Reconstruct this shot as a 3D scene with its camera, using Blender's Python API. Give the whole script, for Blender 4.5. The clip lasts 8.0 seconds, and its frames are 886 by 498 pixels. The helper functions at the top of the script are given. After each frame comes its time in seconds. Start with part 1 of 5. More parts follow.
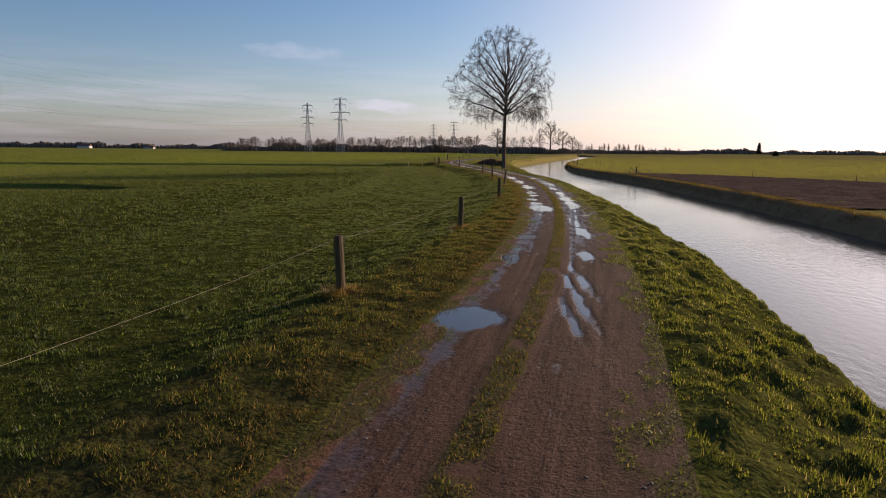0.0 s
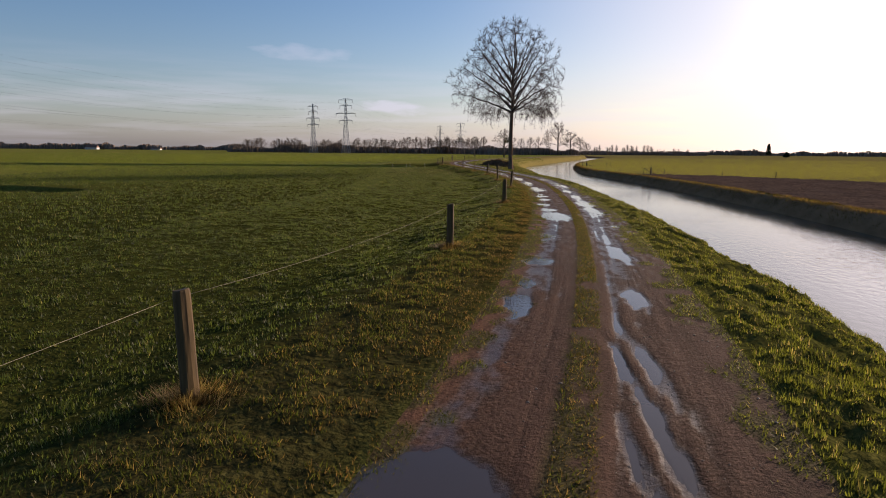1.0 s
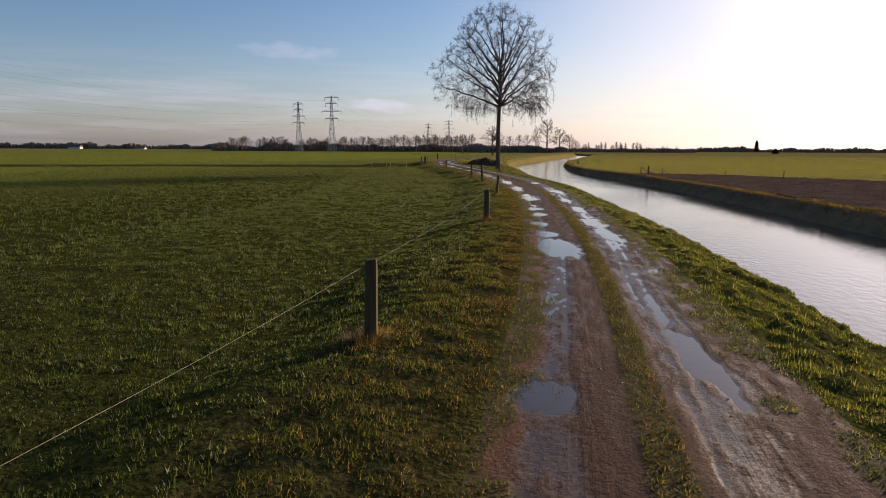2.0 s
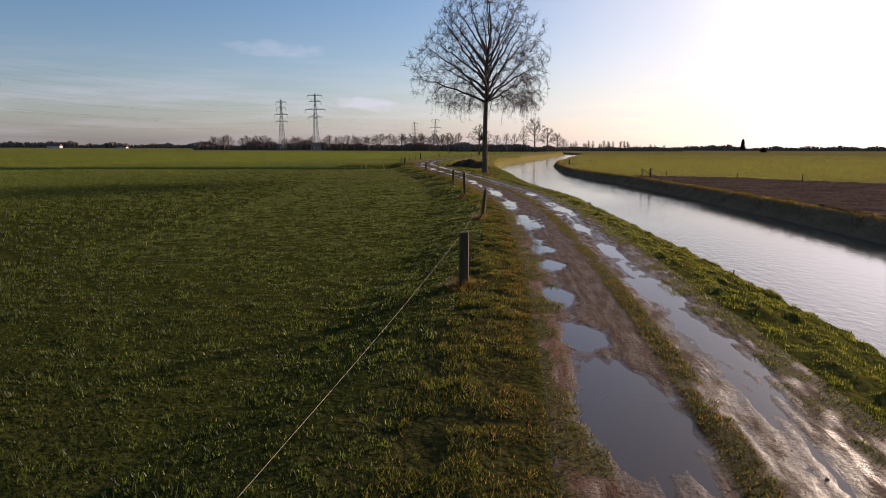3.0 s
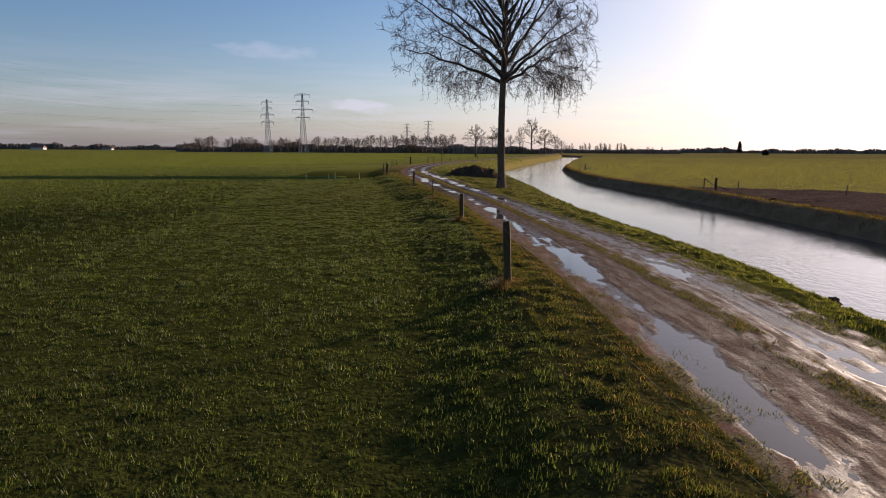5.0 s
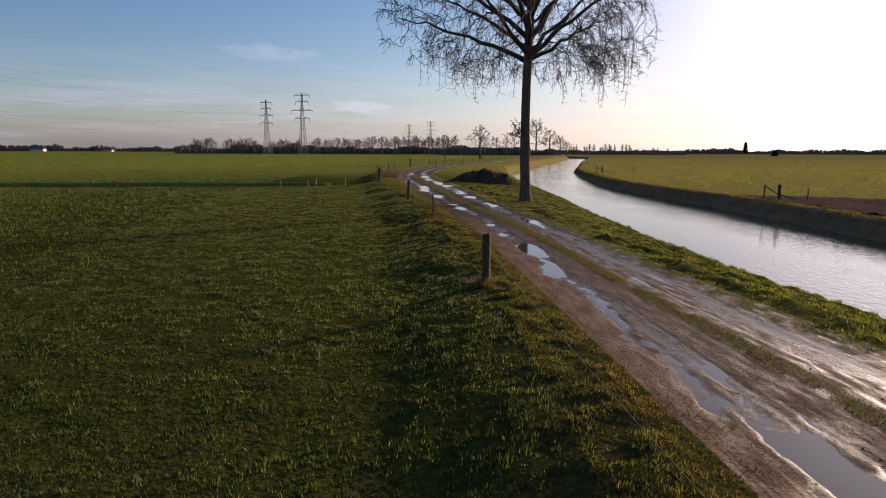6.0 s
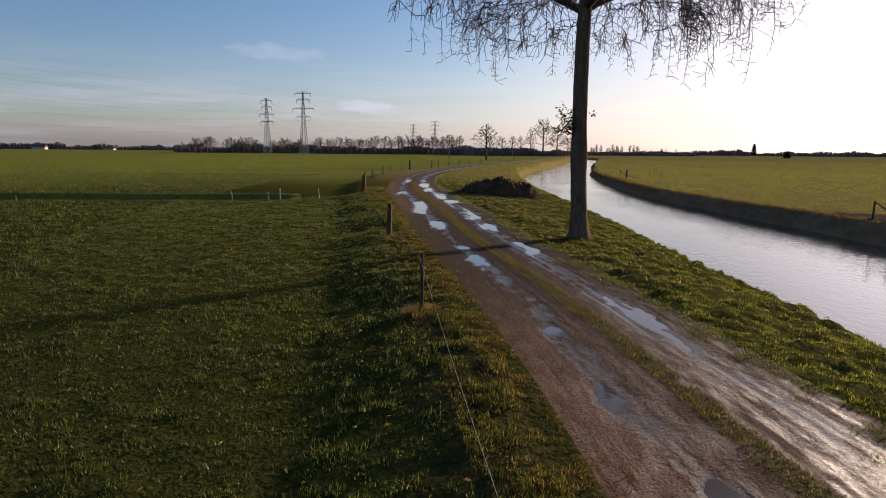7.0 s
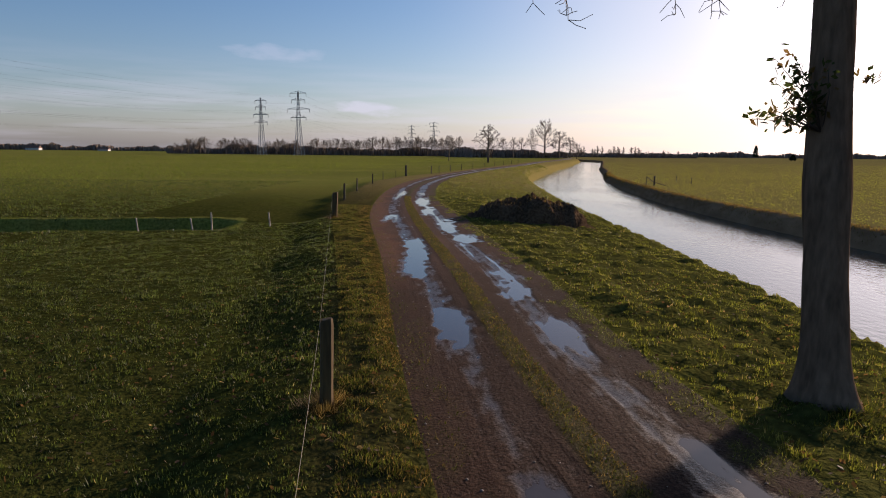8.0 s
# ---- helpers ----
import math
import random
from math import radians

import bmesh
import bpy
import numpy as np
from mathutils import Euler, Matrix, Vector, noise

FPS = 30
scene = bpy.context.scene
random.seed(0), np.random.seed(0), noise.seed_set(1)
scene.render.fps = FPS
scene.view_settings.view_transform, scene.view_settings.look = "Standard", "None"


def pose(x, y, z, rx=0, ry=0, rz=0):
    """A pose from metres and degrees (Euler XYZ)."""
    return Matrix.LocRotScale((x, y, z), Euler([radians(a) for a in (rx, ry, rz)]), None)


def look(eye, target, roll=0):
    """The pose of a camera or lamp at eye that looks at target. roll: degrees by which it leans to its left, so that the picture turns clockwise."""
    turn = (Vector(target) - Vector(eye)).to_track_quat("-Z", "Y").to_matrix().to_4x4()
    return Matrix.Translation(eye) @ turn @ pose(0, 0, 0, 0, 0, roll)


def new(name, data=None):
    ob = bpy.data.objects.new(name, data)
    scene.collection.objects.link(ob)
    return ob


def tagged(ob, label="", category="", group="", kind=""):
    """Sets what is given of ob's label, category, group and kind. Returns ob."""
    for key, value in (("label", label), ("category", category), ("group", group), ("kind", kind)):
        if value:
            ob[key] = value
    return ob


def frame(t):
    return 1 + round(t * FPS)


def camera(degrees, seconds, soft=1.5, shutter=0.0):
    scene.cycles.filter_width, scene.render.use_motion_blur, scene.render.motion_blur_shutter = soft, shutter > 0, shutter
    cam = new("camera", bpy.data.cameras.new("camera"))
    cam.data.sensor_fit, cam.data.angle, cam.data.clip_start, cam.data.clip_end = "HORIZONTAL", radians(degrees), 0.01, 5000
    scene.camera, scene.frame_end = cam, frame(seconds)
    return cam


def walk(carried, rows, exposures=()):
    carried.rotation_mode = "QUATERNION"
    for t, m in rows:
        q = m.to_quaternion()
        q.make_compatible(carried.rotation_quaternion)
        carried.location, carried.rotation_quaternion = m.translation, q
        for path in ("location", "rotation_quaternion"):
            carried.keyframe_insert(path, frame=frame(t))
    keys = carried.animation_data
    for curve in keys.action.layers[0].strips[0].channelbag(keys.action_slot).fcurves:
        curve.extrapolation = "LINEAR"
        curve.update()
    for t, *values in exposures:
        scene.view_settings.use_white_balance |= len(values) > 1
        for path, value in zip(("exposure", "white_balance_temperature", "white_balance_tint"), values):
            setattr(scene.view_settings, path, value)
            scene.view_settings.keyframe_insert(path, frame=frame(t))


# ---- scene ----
cam = camera(69.0, 8.0, 1.0)
PATH = [
    (0, (1.606, -3.916, 2.377), (1.502, -1.942, 2.073), 0.5),
    (0.5, (1.729, -1.457, 2.238), (1.606, 0.517, 1.937), 0.5),
    (1, (1.856, 1.363, 2.141), (1.731, 3.336, 1.841), 0.5),
    (1.5, (2.028, 4.664, 2.164), (1.916, 6.638, 1.861), 0.4),
    (3, (2.635, 17.47, 2.463), (2.581, 19.445, 2.153), 0.2),
    (3.5, (2.602, 22.761, 2.543), (2.563, 24.736, 2.232), 0.3),
    (4, (2.336, 28.079, 2.554), (2.299, 30.054, 2.247), 0.3),
    (4.5, (2.051, 33.576, 2.53), (2.02, 35.553, 2.225), 0.3),
    (6, (1.531, 50.031, 2.481), (1.491, 52.008, 2.181), 0.2),
    (6.5, (1.475, 56.322, 2.546), (1.421, 58.299, 2.248), 0.5),
    (7, (1.311, 62.723, 2.639), (1.259, 64.7, 2.339), 0.5),
    (7.5, (0.95, 68.871, 2.724), (0.9, 70.849, 2.426), 0.5),
    (8, (0.602, 75.42, 2.881), (0.555, 77.397, 2.585), 0.6),
]
walk(cam, [(t, look(eye, target, roll)) for t, eye, target, roll in PATH], ((0, 0.07, 6400, 24), (8, 0.04, 6220, 24)))

# ---- sky and sun ----
SUN_AZ, SUN_EL = radians(47), radians(13)
world = bpy.data.worlds.new("world")
world.use_nodes = True
scene.world = world
wt = world.node_tree
bg = wt.nodes["Background"]
sky = wt.nodes.new("ShaderNodeTexSky")
sky.sky_type = "NISHITA"
sky.sun_disc = False
sky.sun_elevation, sky.sun_rotation = SUN_EL, SUN_AZ
sky.air_density, sky.dust_density, sky.ozone_density = 1.0, 1.0, 2.5


def sky_math(kind, a, b=None, c=None):
    n = wt.nodes.new("ShaderNodeMath")
    n.operation = kind
    for k, v in enumerate((a, b, c)):
        if isinstance(v, (int, float)):
            n.inputs[k].default_value = v
        elif v is not None:
            wt.links.new(v, n.inputs[k])
    return n.outputs[0]


way = wt.nodes.new("ShaderNodeTexCoord").outputs["Generated"]
axes = wt.nodes.new("ShaderNodeSeparateXYZ")
wt.links.new(way, axes.inputs[0])


def sky_noise(scale, stretch, detail=5):
    mp = wt.nodes.new("ShaderNodeMapping")
    mp.inputs["Scale"].default_value = stretch
    wt.links.new(way, mp.inputs[0])
    n = wt.nodes.new("ShaderNodeTexNoise")
    n.inputs["Scale"].default_value, n.inputs["Detail"].default_value = scale, detail
    wt.links.new(mp.outputs[0], n.inputs["Vector"])
    return n.outputs["Fac"]


def cloud(azimuth, elevation, wide, tall, strength):
    """A small cloud: an uneven oval patch of sky."""
    dx = sky_math("DIVIDE", sky_math("SUBTRACT", axes.outputs[0], math.sin(radians(azimuth))), wide)
    dz = sky_math("DIVIDE", sky_math("SUBTRACT", sky_math("ADD", axes.outputs[2], sky_math("MULTIPLY", dx, tall * 0.35)), math.sin(radians(elevation))), tall)
    r = sky_math("ADD", sky_math("MULTIPLY", dx, dx), sky_math("MULTIPLY", dz, dz))
    r = sky_math("ADD", r, sky_math("MULTIPLY", sky_math("SUBTRACT", sky_noise(26, (1, 1, 3)), 0.5), 3.0))
    fade = sky_math("SUBTRACT", 1.0, r)
    n = sky_math("MULTIPLY", fade, strength)
    return sky_math("MINIMUM", sky_math("MAXIMUM", n, 0.0), strength)


low = sky_math("MAXIMUM", sky_math("SUBTRACT", 1.0, sky_math("MULTIPLY", sky_math("ABSOLUTE", sky_math("SUBTRACT", axes.outputs[2], 0.05)), 11.0)), 0.0)
veil = sky_math("MULTIPLY", low, sky_math("MULTIPLY", sky_math("MAXIMUM", sky_math("SUBTRACT", sky_noise(5, (1, 1, 14)), 0.42), 0.0), 1.1))
cover = sky_math("MAXIMUM", veil, sky_math("MAXIMUM", cloud(-15.3, 8.0, 0.075, 0.012, 0.2), cloud(-7.9, 3.65, 0.055, 0.013, 0.5)))
sky_mix = wt.nodes.new("ShaderNodeMix")
sky_mix.data_type = "RGBA"
wt.links.new(cover, sky_mix.inputs[0])
grey = wt.nodes.new("ShaderNodeRGBToBW")
wt.links.new(sky.outputs[0], grey.inputs[0])
pale = wt.nodes.new("ShaderNodeMix")
pale.data_type, pale.blend_type = "RGBA", "MULTIPLY"
pale.inputs[0].default_value = 1.0
wt.links.new(grey.outputs[0], pale.inputs[6])
pale.inputs[7].default_value = (0.95, 0.98, 1.18, 1)
haze = wt.nodes.new("ShaderNodeMix")
haze.data_type = "RGBA"
wt.links.new(sky_math("MULTIPLY", 0.55, sky_math("POWER", 2.718, sky_math("MULTIPLY", sky_math("MAXIMUM", axes.outputs[2], 0.0), -14.0))), haze.inputs[0])
deep = wt.nodes.new("ShaderNodeHueSaturation")
deep.inputs["Saturation"].default_value = 1.2
wt.links.new(sky.outputs[0], deep.inputs["Color"])
wt.links.new(deep.outputs[0], haze.inputs[6])
wt.links.new(pale.outputs[2], haze.inputs[7])
# thick bright haze round the low sun, creamier towards the horizon
toward = wt.nodes.new("ShaderNodeVectorMath")
toward.operation = "DOT_PRODUCT"
wt.links.new(way, toward.inputs[0])
toward.inputs[1].default_value = (math.sin(SUN_AZ) * math.cos(SUN_EL), math.cos(SUN_AZ) * math.cos(SUN_EL), math.sin(SUN_EL))
rising = sky_math("POWER", sky_math("MINIMUM", sky_math("MAXIMUM", sky_math("DIVIDE", sky_math("SUBTRACT", toward.outputs["Value"], 0.60), 0.36), 0.0), 1.0), 2.3)
near_sun = sky_math("MULTIPLY", rising, 0.92)
# the haze itself grows brighter close round the sun
core = sky_math("ADD", 1.0, sky_math("MULTIPLY", sky_math("POWER", sky_math("MAXIMUM", sky_math("SUBTRACT", toward.outputs["Value"], 0.86), 0.0), 2.0), 80.0))
cream = wt.nodes.new("ShaderNodeMix")
cream.data_type = "RGBA"
wt.links.new(sky_math("MINIMUM", sky_math("MULTIPLY", sky_math("MAXIMUM", axes.outputs[2], 0.0), 7.0), 1.0), cream.inputs[0])
cream.inputs[6].default_value, cream.inputs[7].default_value = (8.4, 7.3, 5.1, 1), (7.9, 7.6, 7.25, 1)
glow = wt.nodes.new("ShaderNodeMix")
glow.data_type = "RGBA"
wt.links.new(near_sun, glow.inputs[0])
wt.links.new(haze.outputs[2], glow.inputs[6])
blaze = wt.nodes.new("ShaderNodeVectorMath")
blaze.operation = "SCALE"
wt.links.new(cream.outputs[2], blaze.inputs[0])
wt.links.new(core, blaze.inputs["Scale"])
wt.links.new(blaze.outputs[0], glow.inputs[7])
wt.links.new(glow.outputs[2], sky_mix.inputs[6])
sky_mix.inputs[7].default_value = (6.2, 6.2, 6.9, 1)
wt.links.new(sky_mix.outputs[2], bg.inputs[0])
bg.inputs[1].default_value = 0.121
sun = new("sun", bpy.data.lights.new("sun", "SUN"))
sun.data.energy, sun.data.angle, sun.data.color = 6.8, radians(3.6), (1.0, 0.8, 0.55)
sun.matrix_world = look((math.sin(SUN_AZ) * 100, math.cos(SUN_AZ) * 100, math.tan(SUN_EL) * 100), (0, 0, 0))


# ---- helpers of this scene ----
rng = np.random.default_rng(7)
LATTICE = rng.random((256, 256))


def vnoise(x, y):
    """Smooth value noise, 0 to 1, one cell a unit."""
    xi, yi = np.floor(x).astype(int), np.floor(y).astype(int)
    fx, fy = x - xi, y - yi
    fx, fy = fx * fx * (3 - 2 * fx), fy * fy * (3 - 2 * fy)
    a, b = LATTICE[xi & 255, yi & 255], LATTICE[(xi + 1) & 255, yi & 255]
    c, d = LATTICE[xi & 255, (yi + 1) & 255], LATTICE[(xi + 1) & 255, (yi + 1) & 255]
    return (a * (1 - fx) + b * fx) * (1 - fy) + (c * (1 - fx) + d * fx) * fy


def fbm(x, y, octaves=3):
    total, amp, norm = 0, 1.0, 0
    for k in range(octaves):
        total = total + amp * vnoise(x * 2 ** k + 17.3 * k, y * 2 ** k + 9.1 * k)
        norm += amp
        amp *= 0.5
    return total / norm


def smooth(a, b, v):
    t = np.clip((v - a) / (b - a), 0, 1)
    return t * t * (3 - 2 * t)


def curve(*points):
    """A smooth line x(y) through a few guide points (y, x)."""
    ys, xs = np.array(points, float).T
    slopes = np.gradient(xs, ys)

    def at(y):
        y = np.clip(np.asarray(y, float), ys[0], ys[-1])
        k = np.clip(np.searchsorted(ys, y) - 1, 0, len(ys) - 2)
        h = ys[k + 1] - ys[k]
        t = (y - ys[k]) / h
        return ((2 * t ** 3 - 3 * t ** 2 + 1) * xs[k] + (t ** 3 - 2 * t ** 2 + t) * h * slopes[k]
                + (3 * t ** 2 - 2 * t ** 3) * xs[k + 1] + (t ** 3 - t ** 2) * h * slopes[k + 1])
    return at


def mesh_of(name, verts, faces, material, smooth_shade=True):
    me = bpy.data.meshes.new(name)
    me.from_pydata(verts, [], faces)
    me.materials.append(material)
    if smooth_shade:
        me.shade_smooth()
    return me


def quick_mesh(name, verts, corners, size, material, smooth_shade=False):
    """A mesh from numpy arrays, all faces with the same number of corners."""
    me = bpy.data.meshes.new(name)
    n = len(corners) // size
    me.vertices.add(len(verts))
    me.vertices.foreach_set("co", np.ascontiguousarray(verts, np.float32).ravel())
    me.loops.add(len(corners))
    me.loops.foreach_set("vertex_index", np.ascontiguousarray(corners, np.int32))
    me.polygons.add(n)
    me.polygons.foreach_set("loop_start", np.arange(0, n * size, size, dtype=np.int32))
    me.materials.append(material)
    me.update(calc_edges=True)
    me.validate()
    if smooth_shade:
        me.shade_smooth()
    return me


def part(name, data, parent=None, label=""):
    ob = new(name, data)
    if parent is not None:
        ob.parent = parent
    if label:
        ob["label"] = label
    return ob


def bm_mesh(name, bm, material):
    me = bpy.data.meshes.new(name)
    bm.to_mesh(me)
    bm.free()
    me.materials.append(material)
    return me


class Tubes:
    """Gathers tapered round sticks into one mesh."""

    def __init__(self):
        self.verts, self.faces = [], []

    def add(self, points, radii, sides=5):
        start = len(self.verts)
        n = len(points)
        for k, (p, r) in enumerate(zip(points, radii)):
            d = Vector(points[min(k + 1, n - 1)]) - Vector(points[max(k - 1, 0)])
            if d.length < 1e-9:
                d = Vector((0, 0, 1))
            d.normalize()
            u = d.cross(Vector((1, 0, 0)) if abs(d.x) < 0.7 else Vector((0, 1, 0))).normalized()
            v = d.cross(u)
            for s in range(sides):
                a = 2 * math.pi * s / sides
                self.verts.append(Vector(p) + (u * math.cos(a) + v * math.sin(a)) * r)
        for k in range(n - 1):
            for s in range(sides):
                a, b = start + k * sides + s, start + k * sides + (s + 1) % sides
                self.faces.append((a, b, b + sides, a + sides))
        self.faces.append(tuple(start + (n - 1) * sides + s for s in range(sides)))
        self.faces.append(tuple(start + sides - 1 - s for s in range(sides)))

    def mesh(self, name, material, smooth_shade=True):
        return mesh_of(name, self.verts, self.faces, material, smooth_shade)


# ---- materials ----
def material(name):
    m = bpy.data.materials.new(name)
    m.use_nodes = True
    return m, m.node_tree.nodes, m.node_tree.links, m.node_tree.nodes["Principled BSDF"]


def noise_node(nodes, links, scale, detail=4, stretch=(1, 1, 1), object_space=False):
    t = nodes.new("ShaderNodeTexNoise")
    t.inputs["Scale"].default_value, t.inputs["Detail"].default_value = scale, detail
    mp = nodes.new("ShaderNodeMapping")
    mp.inputs["Scale"].default_value = stretch
    if object_space:
        links.new(nodes.new("ShaderNodeTexCoord").outputs["Object"], mp.inputs[0])
    else:
        links.new(nodes.new("ShaderNodeNewGeometry").outputs["Position"], mp.inputs[0])
    links.new(mp.outputs[0], t.inputs["Vector"])
    return t.outputs["Fac"]


def ramp(nodes, links, fac, *stops):
    r = nodes.new("ShaderNodeValToRGB")
    while len(r.color_ramp.elements) < len(stops):
        r.color_ramp.elements.new(0.5)
    for e, (p, c) in zip(r.color_ramp.elements, stops):
        e.position, e.color = p, (*c, 1)
    links.new(fac, r.inputs[0])
    return r.outputs[0]


def mixed(nodes, links, fac, a, b, mode="MIX"):
    m = nodes.new("ShaderNodeMix")
    m.data_type, m.blend_type = "RGBA", mode
    for value, k in ((fac, 0), (a, 6), (b, 7)):
        if isinstance(value, (int, float)):
            m.inputs[k].default_value = value
        elif isinstance(value, tuple):
            m.inputs[k].default_value = (*value, 1)
        else:
            links.new(value, m.inputs[k])
    return m.outputs[2]


def bumped(nodes, links, bsdf, fac, strength, distance):
    b = nodes.new("ShaderNodeBump")
    b.inputs["Strength"].default_value, b.inputs["Distance"].default_value = strength, distance
    links.new(fac, b.inputs["Height"])
    links.new(b.outputs[0], bsdf.inputs["Normal"])


def plain(name, c1, c2, scale, rough=0.8, bump=0.3, depth=0.01, stretch=(1, 1, 1), metal=0.0, object_space=True):
    m, nodes, links, bsdf = material(name)
    fac = noise_node(nodes, links, scale, 6, stretch, object_space)
    broad = noise_node(nodes, links, scale * 0.15, 3, stretch, object_space)
    col = ramp(nodes, links, fac, (0.3, c1), (0.7, c2))
    links.new(mixed(nodes, links, 0.35, col, ramp(nodes, links, broad, (0.35, c1), (0.65, c2))), bsdf.inputs["Base Color"])
    bsdf.inputs["Roughness"].default_value, bsdf.inputs["Metallic"].default_value = rough, metal
    bsdf.inputs["Specular IOR Level"].default_value = 0.0 if rough > 0.88 else 0.3
    bumped(nodes, links, bsdf, fac, bump, depth)
    return m


def grass_ground():
    m, nodes, links, bsdf = material("pasture")
    dry = nodes.new("ShaderNodeAttribute")
    dry.attribute_name = "dry"
    fine = noise_node(nodes, links, 9, 6)
    coarse = noise_node(nodes, links, 0.7, 4)
    vast = noise_node(nodes, links, 0.05, 3, (0.35, 1, 1))
    green = ramp(nodes, links, fine, (0.25, (0.05, 0.06, 0.010)), (0.55, (0.125, 0.15, 0.024)), (0.8, (0.2, 0.22, 0.04)))
    green = mixed(nodes, links, ramp(nodes, links, vast, (0.35, (0, 0, 0)), (0.65, (1, 1, 1))), green, mixed(nodes, links, 0.5, green, (0.2, 0.2, 0.04)))
    straw = ramp(nodes, links, fine, (0.25, (0.09, 0.064, 0.030)), (0.6, (0.23, 0.17, 0.075)), (0.8, (0.36, 0.28, 0.13)))
    fac = nodes.new("ShaderNodeMath")
    fac.operation, fac.use_clamp = "MULTIPLY_ADD", True
    links.new(coarse, fac.inputs[0])
    fac.inputs[1].default_value = 0.5
    shift = nodes.new("ShaderNodeMath")
    shift.operation = "SUBTRACT"
    links.new(dry.outputs["Fac"], shift.inputs[0])
    shift.inputs[1].default_value = 0.25
    links.new(shift.outputs[0], fac.inputs[2])
    sward = mixed(nodes, links, fac.outputs[0], green, straw)
    # thatch under the blades, with the shade between them put into its colour
    shaded_thatch = nodes.new("ShaderNodeAttribute")
    shaded_thatch.attribute_name = "shaded_thatch"
    shaded_litter = ramp(nodes, links, fine, (0.3, (0.008, 0.009, 0.003)), (0.6, (0.022, 0.025, 0.006)), (0.85, (0.05, 0.055, 0.014)))
    earth = nodes.new("ShaderNodeAttribute")
    earth.attribute_name = "earth"
    clay = ramp(nodes, links, noise_node(nodes, links, 1.6, 4, (1, 0.4, 1)), (0.3, (0.18, 0.105, 0.056)), (0.7, (0.27, 0.16, 0.088)))
    links.new(mixed(nodes, links, earth.outputs["Fac"], mixed(nodes, links, shaded_thatch.outputs["Fac"], sward, shaded_litter), clay), bsdf.inputs["Base Color"])
    bsdf.inputs["Roughness"].default_value = 1.0
    bsdf.inputs["Specular IOR Level"].default_value = 0.0
    bumped(nodes, links, bsdf, noise_node(nodes, links, 14, 8), 0.8, 0.06)
    return m


def blade_material(name, low, high, straw, share, gloss=0.12):
    """Grass blades, each island with its own tint and some of them dead."""
    m, nodes, links, bsdf = material(name)
    rand = nodes.new("ShaderNodeNewGeometry").outputs["Random Per Island"]
    col = ramp(nodes, links, rand, (0.0, low), (1 - share - 0.02, high), (1 - share, straw), (1.0, tuple(v * 1.3 for v in straw)))
    patch = noise_node(nodes, links, 4.5, 4)
    col = mixed(nodes, links, ramp(nodes, links, patch, (0.4, (0, 0, 0)), (0.65, (0.65, 0.65, 0.65))), col, low)
    links.new(col, bsdf.inputs["Base Color"])
    bsdf.inputs["Roughness"].default_value = 0.6 if gloss < 0.2 else 0.45
    bsdf.inputs["Specular IOR Level"].default_value = gloss
    thin = nodes.new("ShaderNodeBsdfTranslucent")
    links.new(mixed(nodes, links, 1.0, col, (1.5, 1.5, 0.9), "MULTIPLY"), thin.inputs["Color"])
    both = nodes.new("ShaderNodeMixShader")
    both.inputs[0].default_value = 0.6
    links.new(bsdf.outputs[0], both.inputs[1])
    links.new(thin.outputs[0], both.inputs[2])
    links.new(both.outputs[0], nodes["Material Output"].inputs["Surface"])
    return m


